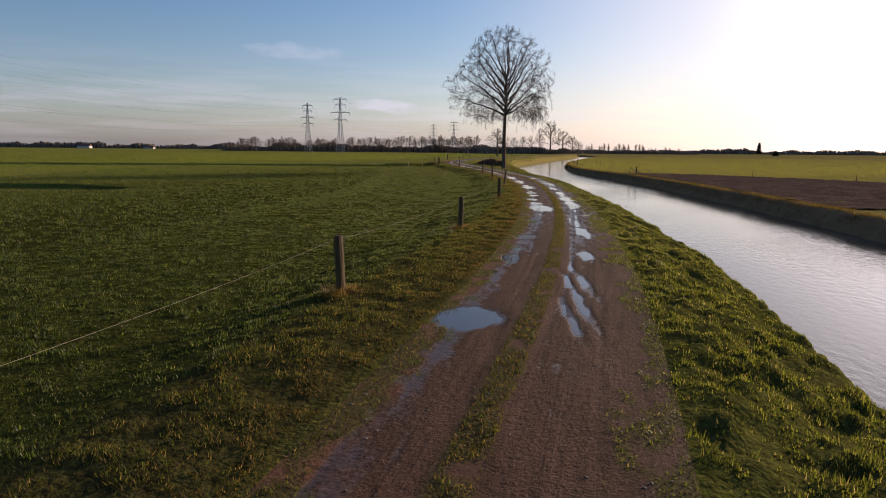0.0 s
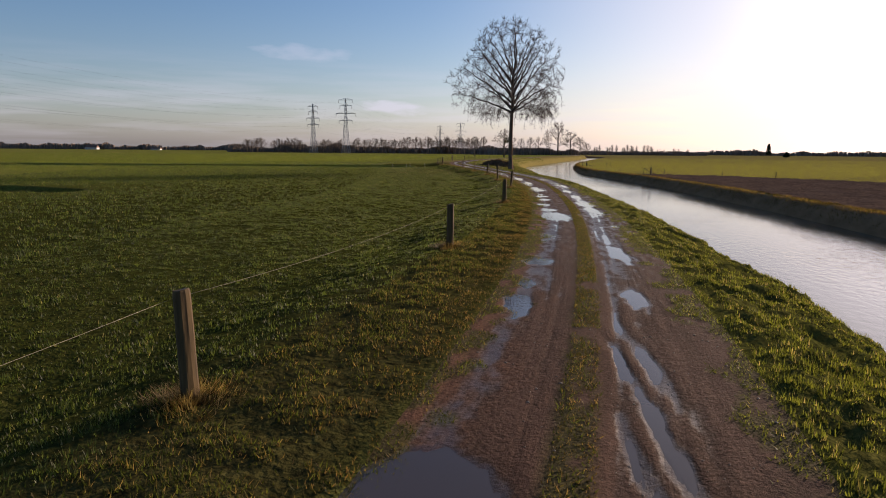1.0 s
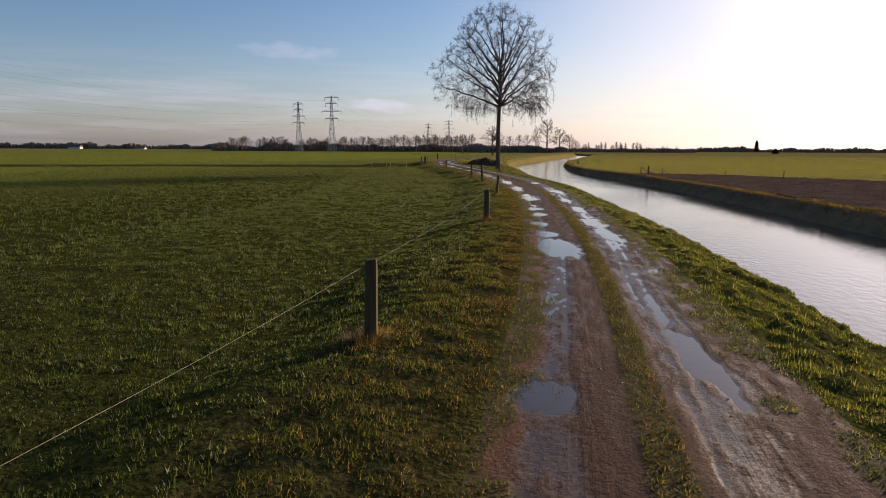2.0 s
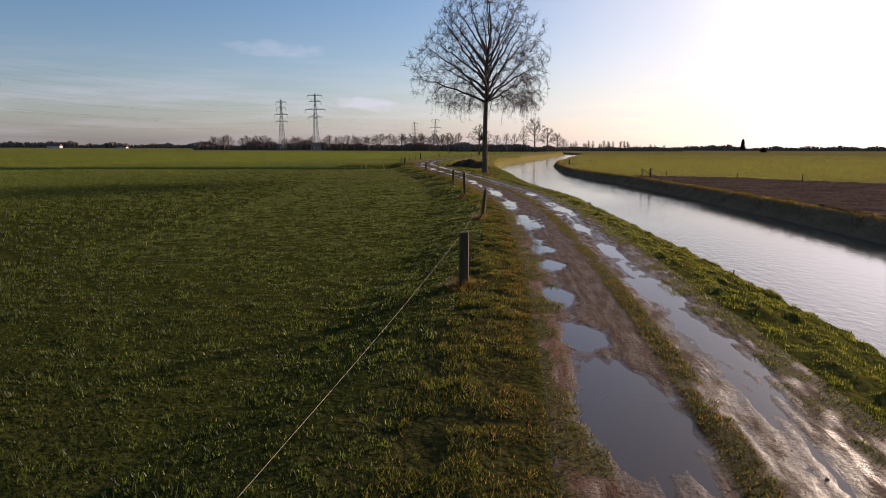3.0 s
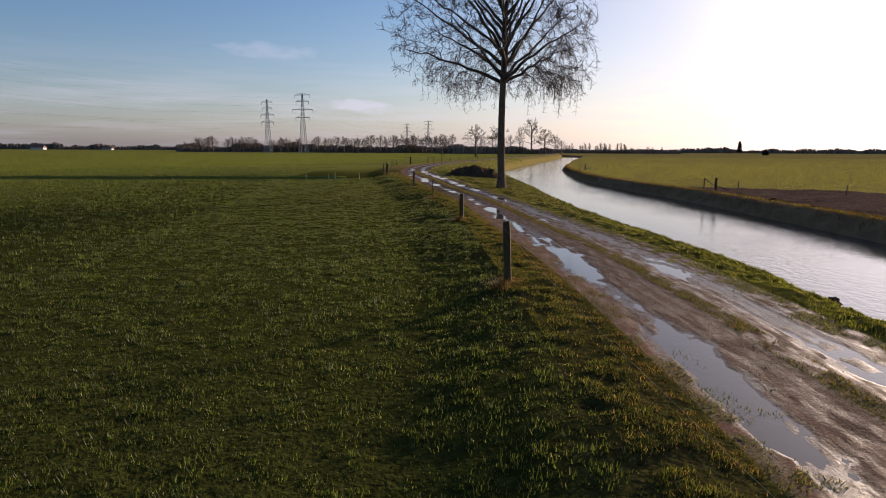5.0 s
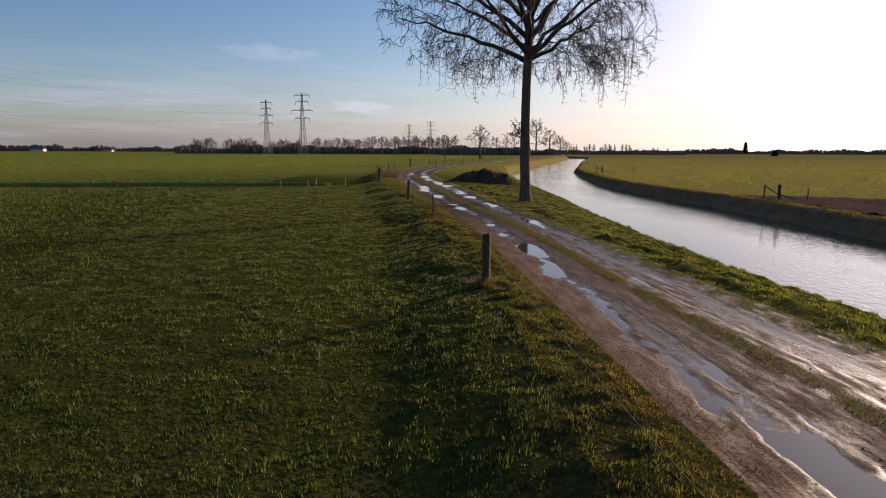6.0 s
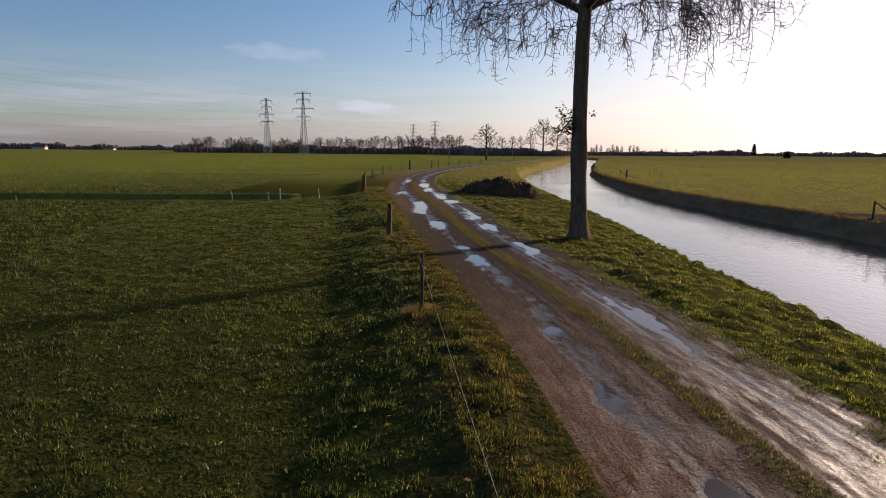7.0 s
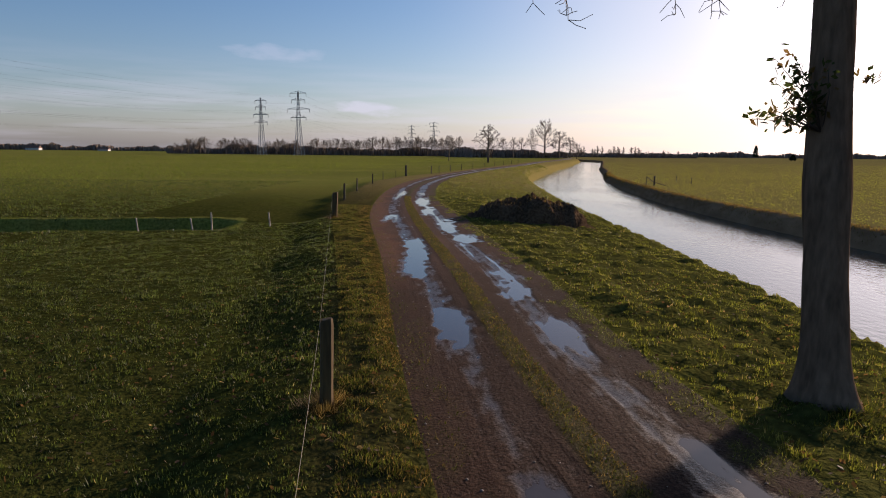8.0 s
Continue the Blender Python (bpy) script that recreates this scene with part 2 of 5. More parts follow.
def mud():
    m, nodes, links, bsdf = material("wet_sandy_mud")
    across = nodes.new("ShaderNodeAttribute")
    across.attribute_name = "across"
    spot = nodes.new("ShaderNodeSeparateXYZ")
    links.new(nodes.new("ShaderNodeNewGeometry").outputs["Position"], spot.inputs[0])
    lane = nodes.new("ShaderNodeCombineXYZ")
    links.new(across.outputs["Fac"], lane.inputs[0])
    links.new(spot.outputs[1], lane.inputs[1])

    def along(scale, detail, stretch):
        """Noise drawn out along the wheel tracks."""
        t = nodes.new("ShaderNodeTexNoise")
        t.inputs["Scale"].default_value, t.inputs["Detail"].default_value = scale, detail
        mp = nodes.new("ShaderNodeMapping")
        mp.inputs["Scale"].default_value = (1.0, stretch, 1.0)
        links.new(lane.outputs[0], mp.inputs[0])
        links.new(mp.outputs[0], t.inputs["Vector"])
        return t.outputs["Fac"]

    wet = nodes.new("ShaderNodeAttribute")
    wet.attribute_name = "wet"
    weed = nodes.new("ShaderNodeAttribute")
    weed.attribute_name = "weed"
    fine = noise_node(nodes, links, 30, 8)
    grit = noise_node(nodes, links, 110, 3)
    broad = along(4.0, 6, 0.12)
    dry_c = mixed(nodes, links, 0.5, ramp(nodes, links, fine, (0.3, (0.034, 0.0185, 0.012)), (0.7, (0.122, 0.066, 0.042))),
                  ramp(nodes, links, broad, (0.3, (0.030, 0.0165, 0.011)), (0.7, (0.112, 0.061, 0.040))))
    dry_c = mixed(nodes, links, ramp(nodes, links, grit, (0.66, (0, 0, 0)), (0.72, (0.5, 0.5, 0.5))), dry_c, (0.15, 0.12, 0.10))
    bare = nodes.new("ShaderNodeAttribute")
    bare.attribute_name = "bare"
    dry_c = mixed(nodes, links, bare.outputs["Fac"], dry_c, ramp(nodes, links, fine, (0.3, (0.056, 0.027, 0.016)), (0.7, (0.165, 0.08, 0.046))))
    wet_c = mixed(nodes, links, 1.0, dry_c, (0.42, 0.41, 0.43), "MULTIPLY")
    soak = nodes.new("ShaderNodeMath")
    soak.operation, soak.use_clamp = "MULTIPLY_ADD", True
    links.new(broad, soak.inputs[0])
    soak.inputs[1].default_value = 0.9
    shift = nodes.new("ShaderNodeMath")
    shift.operation = "SUBTRACT"
    links.new(wet.outputs["Fac"], shift.inputs[0])
    shift.inputs[1].default_value = 0.4
    links.new(shift.outputs[0], soak.inputs[2])
    col = mixed(nodes, links, soak.outputs[0], dry_c, wet_c)
    # leaf litter on the mud, darkened further by painted-in tree shade
    shaded_litter = nodes.new("ShaderNodeAttribute")
    shaded_litter.attribute_name = "shaded_litter"
    col = mixed(nodes, links, shaded_litter.outputs["Fac"], col, ramp(nodes, links, fine, (0.3, (0.016, 0.009, 0.006)), (0.7, (0.055, 0.030, 0.019))))
    mossy = ramp(nodes, links, fine, (0.3, (0.022, 0.018, 0.006)), (0.7, (0.085, 0.07, 0.021)))
    links.new(mixed(nodes, links, weed.outputs["Fac"], col, mossy), bsdf.inputs["Base Color"])
    sheen = nodes.new("ShaderNodeAttribute")
    sheen.attribute_name = "sheen"
    streak = ramp(nodes, links, along(7, 7, 0.22), (0.40, (0, 0, 0)), (0.60, (0.95, 0.95, 0.95)))
    slick = mixed(nodes, links, 1.0, streak, sheen.outputs["Fac"], "MULTIPLY")
    damp = ramp(nodes, links, soak.outputs[0], (0.0, (0.95, 0.95, 0.95)), (0.6, (0.8, 0.8, 0.8)), (1.0, (0.6, 0.6, 0.6)))
    glint = ramp(nodes, links, grit, (0.60, (0, 0, 0)), (0.66, (0.8, 0.8, 0.8)))
    damp = mixed(nodes, links, mixed(nodes, links, 1.0, glint, wet.outputs["Fac"], "MULTIPLY"), damp, (0.2, 0.2, 0.2))
    # a film of water where the ruts stay wet, broken up by crumbs of mud
    seep = nodes.new("ShaderNodeMath")
    seep.operation, seep.use_clamp = "MULTIPLY_ADD", True
    links.new(mixed(nodes, links, 0.4, along(2.6, 6, 0.35), fine), seep.inputs[0])
    seep.inputs[1].default_value = 1.5
    lower = nodes.new("ShaderNodeMath")
    lower.operation = "SUBTRACT"
    links.new(wet.outputs["Fac"], lower.inputs[0])
    lower.inputs[1].default_value = 0.95
    links.new(lower.outputs[0], seep.inputs[2])
    film = ramp(nodes, links, seep.outputs[0], (0.12, (0, 0, 0)), (0.45, (0.75, 0.75, 0.75)))
    slick = mixed(nodes, links, 1.0, slick, film, "LIGHTEN")
    links.new(mixed(nodes, links, slick, damp, (0.30, 0.30, 0.30)), bsdf.inputs["Roughness"])
    links.new(mixed(nodes, links, slick, (0.06, 0.06, 0.06), (0.30, 0.30, 0.30)), bsdf.inputs["Specular IOR Level"])
    clods = noise_node(nodes, links, 9, 6)
    tread = mixed(nodes, links, ramp(nodes, links, along(1.7, 3, 0.15), (0.42, (0, 0, 0)), (0.6, (1, 1, 1))), (0.5, 0.5, 0.5), along(26, 4, 0.03))
    crumbs = mixed(nodes, links, 0.2, mixed(nodes, links, 0.5, clods, mixed(nodes, links, 0.35, fine, grit)), tread)
    bumped(nodes, links, bsdf, mixed(nodes, links, mixed(nodes, links, 1.0, film, (0.7, 0.7, 0.7), "MULTIPLY"), crumbs, (0.45, 0.45, 0.45)), 1.0, 0.042)
    return m


def water(name, tint, ripple, scale, stretch):
    m, nodes, links, bsdf = material(name)
    bsdf.inputs["Base Color"].default_value = (*tint, 1)
    bsdf.inputs["Roughness"].default_value = 0.06 if ripple < 0.5 else 0.08
    bsdf.inputs["IOR"].default_value = 1.33
    bsdf.inputs["Specular IOR Level"].default_value = 0.5
    if ripple:
        waves = noise_node(nodes, links, scale, 3, stretch)
        calm = noise_node(nodes, links, 0.12, 2, (1, 0.5, 1))
        field = mixed(nodes, links, ramp(nodes, links, calm, (0.4, (0.25, 0.25, 0.25)), (0.62, (1, 1, 1))), (0.5, 0.5, 0.5), waves)
        bumped(nodes, links, bsdf, field, ripple, 0.045)
    return m


PASTURE = grass_ground()
MUD = mud()
RIVER = water("river_water", (0.05, 0.052, 0.045), 0.62, 3.6, (1.0, 0.6, 1.0))
PUDDLE = water("puddle_water", (0.055, 0.045, 0.04), 0.04, 9, (1, 1, 1))
BLADE = blade_material("pasture_blades", (0.018, 0.026, 0.007), (0.114, 0.145, 0.031), (0.2, 0.17, 0.08), 0.04, 0.25)
BLADE_DRY = blade_material("verge_blades", (0.018, 0.024, 0.005), (0.105, 0.118, 0.023), (0.16, 0.11, 0.042), 0.24)
BLADE_WORN = blade_material("worn_blades", (0.028, 0.022, 0.007), (0.11, 0.088, 0.025), (0.15, 0.092, 0.038), 0.4)
BLADE_BANK = blade_material("bank_blades", (0.026, 0.032, 0.006), (0.168, 0.178, 0.03), (0.22, 0.17, 0.075), 0.1, 0.25)
BLADE_FIELD = blade_material("field_blades", (0.06, 0.078, 0.014), (0.145, 0.172, 0.032), (0.17, 0.17, 0.05), 0.05)
BLADE_MEADOW = blade_material("meadow_blades", (0.15, 0.155, 0.026), (0.21, 0.215, 0.036), (0.23, 0.2, 0.05), 0.1)
BLADE_STRAW = blade_material("straw_blades", (0.045, 0.028, 0.012), (0.14, 0.092, 0.038), (0.2, 0.145, 0.068), 0.4)
STONE = plain("loose_stone", (0.10, 0.08, 0.065), (0.26, 0.22, 0.19), 25, 0.7, 0.2)
DEAD_LEAF = blade_material("dead_leaves", (0.04, 0.024, 0.013), (0.12, 0.07, 0.035), (0.2, 0.14, 0.085), 0.12)
BARK = plain("bark", (0.075, 0.05, 0.034), (0.2, 0.135, 0.09), 14, 0.9, 0.8, 0.03, (1, 1, 0.25))
TWIG = plain("twig_bark", (0.035, 0.026, 0.02), (0.075, 0.055, 0.042), 8, 0.85, 0.2)
# bark of distant trees, lightened by aerial haze put into the colour
HAZED_FAR_BARK = plain("hazed_far_bark", (0.11, 0.088, 0.07), (0.22, 0.175, 0.145), 2, 0.95, 0.1)
LEAF = blade_material("brown_green_leaves", (0.02, 0.03, 0.01), (0.05, 0.06, 0.02), (0.10, 0.06, 0.03), 0.4)
POST_WOOD = plain("weathered_wood", (0.036, 0.023, 0.010), (0.115, 0.072, 0.026), 22, 0.85, 0.6, 0.012, (1, 1, 0.12))
PALE_WOOD = plain("pale_stake_wood", (0.22, 0.18, 0.13), (0.48, 0.42, 0.33), 22, 0.8, 0.5, 0.01, (1, 1, 0.12))
DARK_WOOD = plain("dark_wet_wood", (0.02, 0.016, 0.012), (0.06, 0.046, 0.034), 18, 0.8, 0.5, 0.012, (1, 1, 0.12))
ROPE = plain("fence_rope_fibre", (0.12, 0.105, 0.07), (0.23, 0.2, 0.135), 60, 0.6, 0.3, 0.002)
STEEL = plain("galvanised_steel", (0.26, 0.265, 0.27), (0.42, 0.42, 0.42), 1.5, 0.6, 0.05, 0.01, (1, 1, 1), 0.3)
PORCELAIN = plain("insulator_glass", (0.2, 0.2, 0.2), (0.3, 0.28, 0.27), 3, 0.3, 0.05)
CABLE = plain("aluminium_cable", (0.05, 0.05, 0.055), (0.09, 0.09, 0.09), 1, 0.9, 0.05)
SOIL = plain("ploughed_soil", (0.045, 0.031, 0.023), (0.13, 0.092, 0.07), 3.5, 0.95, 0.9, 0.08, (1, 1, 1), 0.0, False)
MANURE = plain("rotting_heap", (0.026, 0.017, 0.011), (0.13, 0.085, 0.052), 9, 0.95, 1.0, 0.08)
# bare underwood kept pale: the haze of distance is in its base colour
HAZED_WOODLAND = plain("hazed_bare_underwood", (0.15, 0.118, 0.096), (0.27, 0.21, 0.172), 0.6, 0.95, 0.1)
PINE = plain("dark_conifer", (0.012, 0.018, 0.010), (0.035, 0.045, 0.02), 1.5, 0.9, 0.2)
ROOF = plain("farm_roof", (0.12, 0.07, 0.05), (0.2, 0.11, 0.08), 2, 0.8, 0.2)
WHITE = plain("white_paint", (0.42, 0.41, 0.39), (0.55, 0.54, 0.52), 3, 0.6, 0.1)

# ---- guide lines of the plan: x at y ----
FENCE = curve((-30, -6.5), (-12, -3.9), (-3, -2.3), (6.5, -0.63), (15.7, 1.1), (28.8, 2.7), (40.2, 3.42), (50.8, 2.84), (62, 2.1), (73.4, 0.65),
              (83.7, -0.98), (94, -3.0), (104, -5.0), (114.5, -6.4), (123, -7.0), (143, -7.3), (153, -5.9), (168, -2.4), (182, 0.4), (205, 5.2), (240, 13), (300, 25), (345, 36), (490, 68))
LEFT = curve((-30, -4.5), (-12, -2.0), (-3, -0.5), (1.6, 0.3), (4.3, 0.82), (7.1, 1.35), (12, 2.15), (21.5, 3.3), (31, 3.95), (37, 4.15), (44, 4.28), (52, 3.95), (59, 3.3), (65, 2.7),
             (70, 2.2), (77, 1.1), (83, 0.0), (92.5, -1.45), (105, -3.5), (120, -4.7), (135, -4.8), (150, -3.5), (177, 0.9), (203, 6.6), (238, 14.5), (300, 27), (345, 38), (490, 70))
RIGHT = curve((-30, -0.8), (-12, 1.5), (-3, 2.55), (2.8, 3.7), (5.4, 4.2), (9, 4.8), (16, 5.7), (26, 6.7), (33, 7.1), (40, 7.45), (50, 7.5), (55, 7.3), (63, 6.25), (71, 5.3),
              (76, 4.65), (81, 3.85), (85, 3.25), (90, 2.75), (96, 1.9), (104, 0.9), (117, -0.8), (130, -1.2), (150, 0.0), (177, 4.3), (203, 10.0), (238, 18.0), (300, 30.4), (345, 41.5), (490, 73.5))
LIP = curve((-30, 3.0), (-12, 4.5), (3, 6.35), (7, 7.0), (11.4, 7.7), (18, 8.35), (30, 9.2), (42, 9.5), (50, 9.7), (60, 9.65), (68, 8.95), (75, 8.6), (85, 8.5), (95, 8.6), (102, 8.6),
            (115, 8.4), (130, 8.6), (160, 9.8), (188, 12.0), (257, 25.3), (300, 34.8), (340, 44), (490, 76))
NEAR_WATER = curve((-30, 4.4), (3, 7.75), (18, 9.7), (42, 11.0), (60, 11.1), (70, 10.3), (80, 10.0), (95, 10.0), (115, 9.7), (130, 9.9), (160, 11.2), (188, 13.6), (257, 27), (300, 36.5), (340, 45.8), (490, 78))
FAR_WATER = curve((-30, 17.5), (10, 21.2), (30, 22.9), (52, 24.1), (80, 24.5), (107, 23.8), (120, 22.6), (140, 22.2), (172, 24.8), (200, 28.5), (238, 36.3), (300, 48.5), (340, 57.5), (490, 90))
WATER_Z, RIGHT_Z, LEFT_Z = -2.3, -1.2, -0.34
RUT_L = curve((-12, 0.15), (6, 0.14), (21, 0.2), (31, 0.17), (45, 0.17), (63, 0.27), (85, 0.27), (120, 0.3))
RUT_R = curve((-12, 0.6), (6, 0.61), (16, 0.66), (31, 0.74), (64, 0.78), (85, 0.73), (120, 0.7))
STRIP = curve((-12, 0.43), (6, 0.45), (31, 0.53), (63, 0.52), (85, 0.48), (120, 0.5))
DITCH_Y = curve((-400, 60), (-60, 96.5), (-30, 100.8), (-12, 103.0), (-6, 104))
RELIEF = 0.45  # how deep the ruts are worn
PUDDLE_Z = -0.046 * RELIEF
# centre x, y and half sizes of the deeper hollows in the track
HOLLOWS = ((1.46, 5.15, 0.66, 0.62), (4.4, 23.2, 0.66, 1.6), (2.35, 10.4, 0.18, 0.9), (2.55, 12.0, 0.2, 0.4), (3.0, 14.15, 0.36, 0.42), (4.4, 25.9, 0.46, 0.6), (4.3, 28.2, 0.3, 0.6), (4.5, 31.1, 0.4, 0.5),
           (4.68, 33.4, 0.36, 0.6), (4.72, 34.8, 0.24, 0.5), (4.9, 39.3, 0.62, 2.3), (4.72, 46.4, 0.5, 2.2), (4.5, 53.9, 0.55, 2.4), (4.1, 57.0, 0.16, 1.2), (3.92, 59.6, 0.14, 1.4), (3.53, 63.6, 0.3, 1.1), (3.38, 66.6, 0.3, 1.0), (2.95, 69.5, 0.18, 0.45),
           (2.7, 72.0, 0.2, 0.45), (1.7, 78.4, 0.31, 0.95), (1.42, 80.5, 0.28, 0.5), (0.62, 86.2, 0.43, 1.35), (-0.6, 93.7, 0.42, 4.2), (-1.45, 114, 0.5, 3.5), (-3.3, 120.9, 0.3, 4.0),
           (2.97, 5.3, 0.09, 1.3), (3.26, 5.6, 0.11, 1.6), (3.3, 7.6, 0.07, 1.5), (3.58, 8.0, 0.11, 1.6), (4.13, 11.0, 0.2, 0.75), (4.77, 15.3, 0.24, 1.4), (5.9, 20.6, 0.26, 0.7),
           (5.95, 25.4, 0.26, 1.8), (6.05, 28.5, 0.36, 1.4), (6.3, 33.0, 0.25, 1.8), (6.32, 37.8, 0.33, 1.1), (6.26, 41.8, 0.26, 0.8), (6.7, 43.9, 0.38, 1.2), (6.49, 46.3, 0.28, 0.9), (6.37, 52.5, 0.3, 1.0),
           (5.14, 62.4, 0.25, 0.75), (4.3, 73.0, 0.28, 1.0), (3.05, 81.5, 0.13, 0.28), (3.32, 80.1, 0.22, 0.6), (2.35, 85.7, 0.38, 1.1), (1.83, 88.7, 0.34, 1.05), (0.97, 97.2, 0.55, 1.2),
           (0.2, 101, 0.35, 2.5), (-1.0, 107.5, 0.35, 2.6), (-2.6, 104, 0.25, 2.0))
CALM = (0, 1)


def ragged_edge(x, y, edge):
    """How far the grass has crept over the side of the track."""
    return smooth(0.30, 0.08, edge - 0.08 + (fbm(x * 3.2, y * 2.2) - 0.5) * 1.3)


def road_profile(u, x, y):
    """Height, wetness and weeds of the track at the share u of its width."""
    w = RIGHT(y) - LEFT(y)
    dl, dr, ds = (u - RUT_L(y)) * w, (u - RUT_R(y)) * w, (u - STRIP(y)) * w
    wob = (fbm(x * 0.0 + 3, y * 0.35) - 0.5) * 0.3
    z = -0.008 - 0.030 * np.exp(-((dl + wob) / 0.30) ** 2) - 0.032 * np.exp(-((dr - wob) / 0.38) ** 2) * smooth(9, 15, y)
    twin = smooth(15, 9, y)
    z -= twin * smooth(0.5, 4.5, y) * 0.018 * (np.exp(-((dr + 0.15 - wob * 0.3) / 0.10) ** 2) + np.exp(-((dr - 0.14 - wob * 0.3) / 0.12) ** 2))
    # narrow tyre grooves with pressed-up rims
    for k, (d0, width, depth) in enumerate(((dr + 0.30, 0.04, 0.014), (dr - 0.34, 0.04, 0.014), (dr + 0.05, 0.05, 0.012), (dr + 0.17, 0.035, 0.010), (dr - 0.17, 0.035, 0.010), (dl + 0.22, 0.045, 0.012), (dl - 0.28, 0.04, 0.011), (dr - 0.60, 0.04, 0.011), (dl - 0.55, 0.04, 0.009), (dl - 0.42, 0.035, 0.008))):
        line = d0 + (vnoise(y * 0.12 + 7 * k, y * 0 + k) - 0.5) * 0.35
        z -= 0.7 * depth * np.exp(-(line / width) ** 2) * (0.3 + vnoise(y * 0.8 + 5 * k, y * 0 + 2))
        z += depth * 0.25 * np.exp(-((np.abs(line) - 1.9 * width) / width) ** 2) * vnoise(y * 1.3, y * 0 + 9 + k)
    z += (0.014 + 0.05 * (fbm(x * 4, y * 4, 2) - 0.45)) * np.exp(-((ds + wob * 0.5) / 0.24) ** 2)
    for k, (hx, hy, a, b) in enumerate(HOLLOWS):
        near_y = np.abs(y - hy) < 2.2 * b + 0.5
        warp = (fbm(x[near_y] * 2.2, y[near_y] * 1.1 + hx) - 0.5) * 1.2 + (fbm(x[near_y] * 7, y[near_y] * 3.5, 2) - 0.5) * 1.0
        if k in CALM:
            warp = warp * (0.12 if k == 0 else 0.45)
        elif a < 0.12:
            warp = warp * 0.45
        z[near_y] -= (0.07 if k == 0 else 0.05 if k in CALM else 0.033) * smooth(1.3, 0.35, np.sqrt(((x[near_y] - hx) / a) ** 2 + ((y[near_y] - hy) / b) ** 2) + warp)
    z += (fbm(u * w * 7, y * 0.35, 3) - 0.5) * 0.009 * smooth(0.0, 0.3, np.minimum(u, 1 - u) * w)
    z += (fbm(x * 1.1, y * 0.5, 3) - 0.5) * 0.025 + (fbm(x * 6, y * 3.5, 3) - 0.5) * 0.024 + (fbm(x * 12, y * 6, 2) - 0.5) * 0.016
    edge = np.minimum(u, 1 - u) * w
    z += 0.02 * smooth(0.6, 0.0, edge)
    wet = smooth(-0.008, -0.055, z)
    z = z * RELIEF
    weed = smooth(0.26, 0.08, np.abs(ds + wob * 0.5)) * smooth(0.34, 0.5, fbm(x * 2.5, y * 1.6) + 0.06 + 0.12 * smooth(50, 75, y)) + ragged_edge(x, y, edge) * 0.9 * np.where(u < 0.5, 1 - 0.8 * smooth(42, 54, y), 1)
    return z, wet, np.clip(weed, 0, 1)


def ground_height(x, y):
    """Height of the land beside the track, and how dry its grass is."""
    fence, left, right, lip, near, far = FENCE(y), LEFT(y), RIGHT(y), LIP(y), NEAR_WATER(y), FAR_WATER(y)
    d = fence - x
    lumps = (fbm(x * 3.4, y * 3.4, 3) - 0.5) * 0.10 + (fbm(x * 0.5, y * 0.5, 2) - 0.5) * 0.05
    field = LEFT_Z * smooth(-0.1, 2.25, d + (vnoise(y * 0.35, y * 0 + 1) - 0.5) * 0.8) - 0.06 * smooth(8, 60, d) + (fbm(x * 0.06, y * 0.06) - 0.5) * 0.12 * smooth(3, 10, d)
    # ditches: an easy slope down on the near side, a steep cut bank on the far side, the land beyond a little higher
    across = y - DITCH_Y(x) + (fbm(x * 0.7, y * 0.3) - 0.5) * 0.4
    field = field - 0.8 * smooth(-2.4, -0.4, across) * smooth(0.9, 0.35, across) * smooth(4.2, 5.8, d) + 0.2 * smooth(0.35, 0.9, across) * smooth(30, 3, across) * smooth(1.5, 6.0, d)
    across = y - 38.6 - (x + 22) * 0.04 + (fbm(x * 0.7, y * 0.3) - 0.5) * 0.3
    field = field + (-0.7 * smooth(-2.0, -0.4, across) * smooth(0.8, 0.3, across) + 0.22 * smooth(0.3, 0.8, across) * smooth(12, 2, across)) * smooth(-21.5, -24.0, x)
    verge = 0.035 * np.sin(np.clip((x - fence) / np.maximum(left - fence, 0.1), 0, 1) * math.pi)
    s = np.clip((x - right) / np.maximum(lip - right, 0.1), 0, 1)
    bank = 0.03 * np.sin(np.clip(s * 3, 0, 1) * math.pi) - 0.62 * s ** 1.5
    steep = -0.62 + (WATER_Z - 0.25 + 0.62) * np.clip((x - lip) / np.maximum(near - lip, 0.1), 0, 1.15)
    bed = WATER_Z - 0.5
    rise = WATER_Z - 0.4 + (RIGHT_Z - WATER_Z + 0.4) * smooth(-0.5, 1.2, x - far)
    z = np.where(d > 0, field, np.where(x < left, verge, np.where(x < lip, bank, np.where(x < near + 0.15, steep, np.where(x < far - 0.5, bed, rise)))))
    at_road = smooth(0.0, 0.35, np.minimum(np.abs(x - left), np.abs(x - right)))
    quiet = 1 - 0.8 * smooth(20, 60, d) * 1.0 - 0.6 * smooth(2, 20, x - far)
    lumps = lumps * np.where(d > 0, 0.8, 1.0) * np.where((x > right) & (x < near), 3.0, 1.0)
    z = z + lumps * at_road * np.clip(quiet, 0.15, 1) * np.where((x > near) & (x < far), 0.3, 1)
    dry = 0.2 + 0.6 * smooth(1.0, -0.2, d) * smooth(-0.2, 0.4, left - x) + 0.45 * (x > far + 2)
    dry = dry + np.where((x > right) & (x < near + 1), 0.12 + 0.36 * smooth(120, 145, y), 0) + 0.75 * smooth(-0.4, 0.3, x - far) * smooth(2.6, 1.6, x - far)
    return z, np.clip(dry, 0, 1)


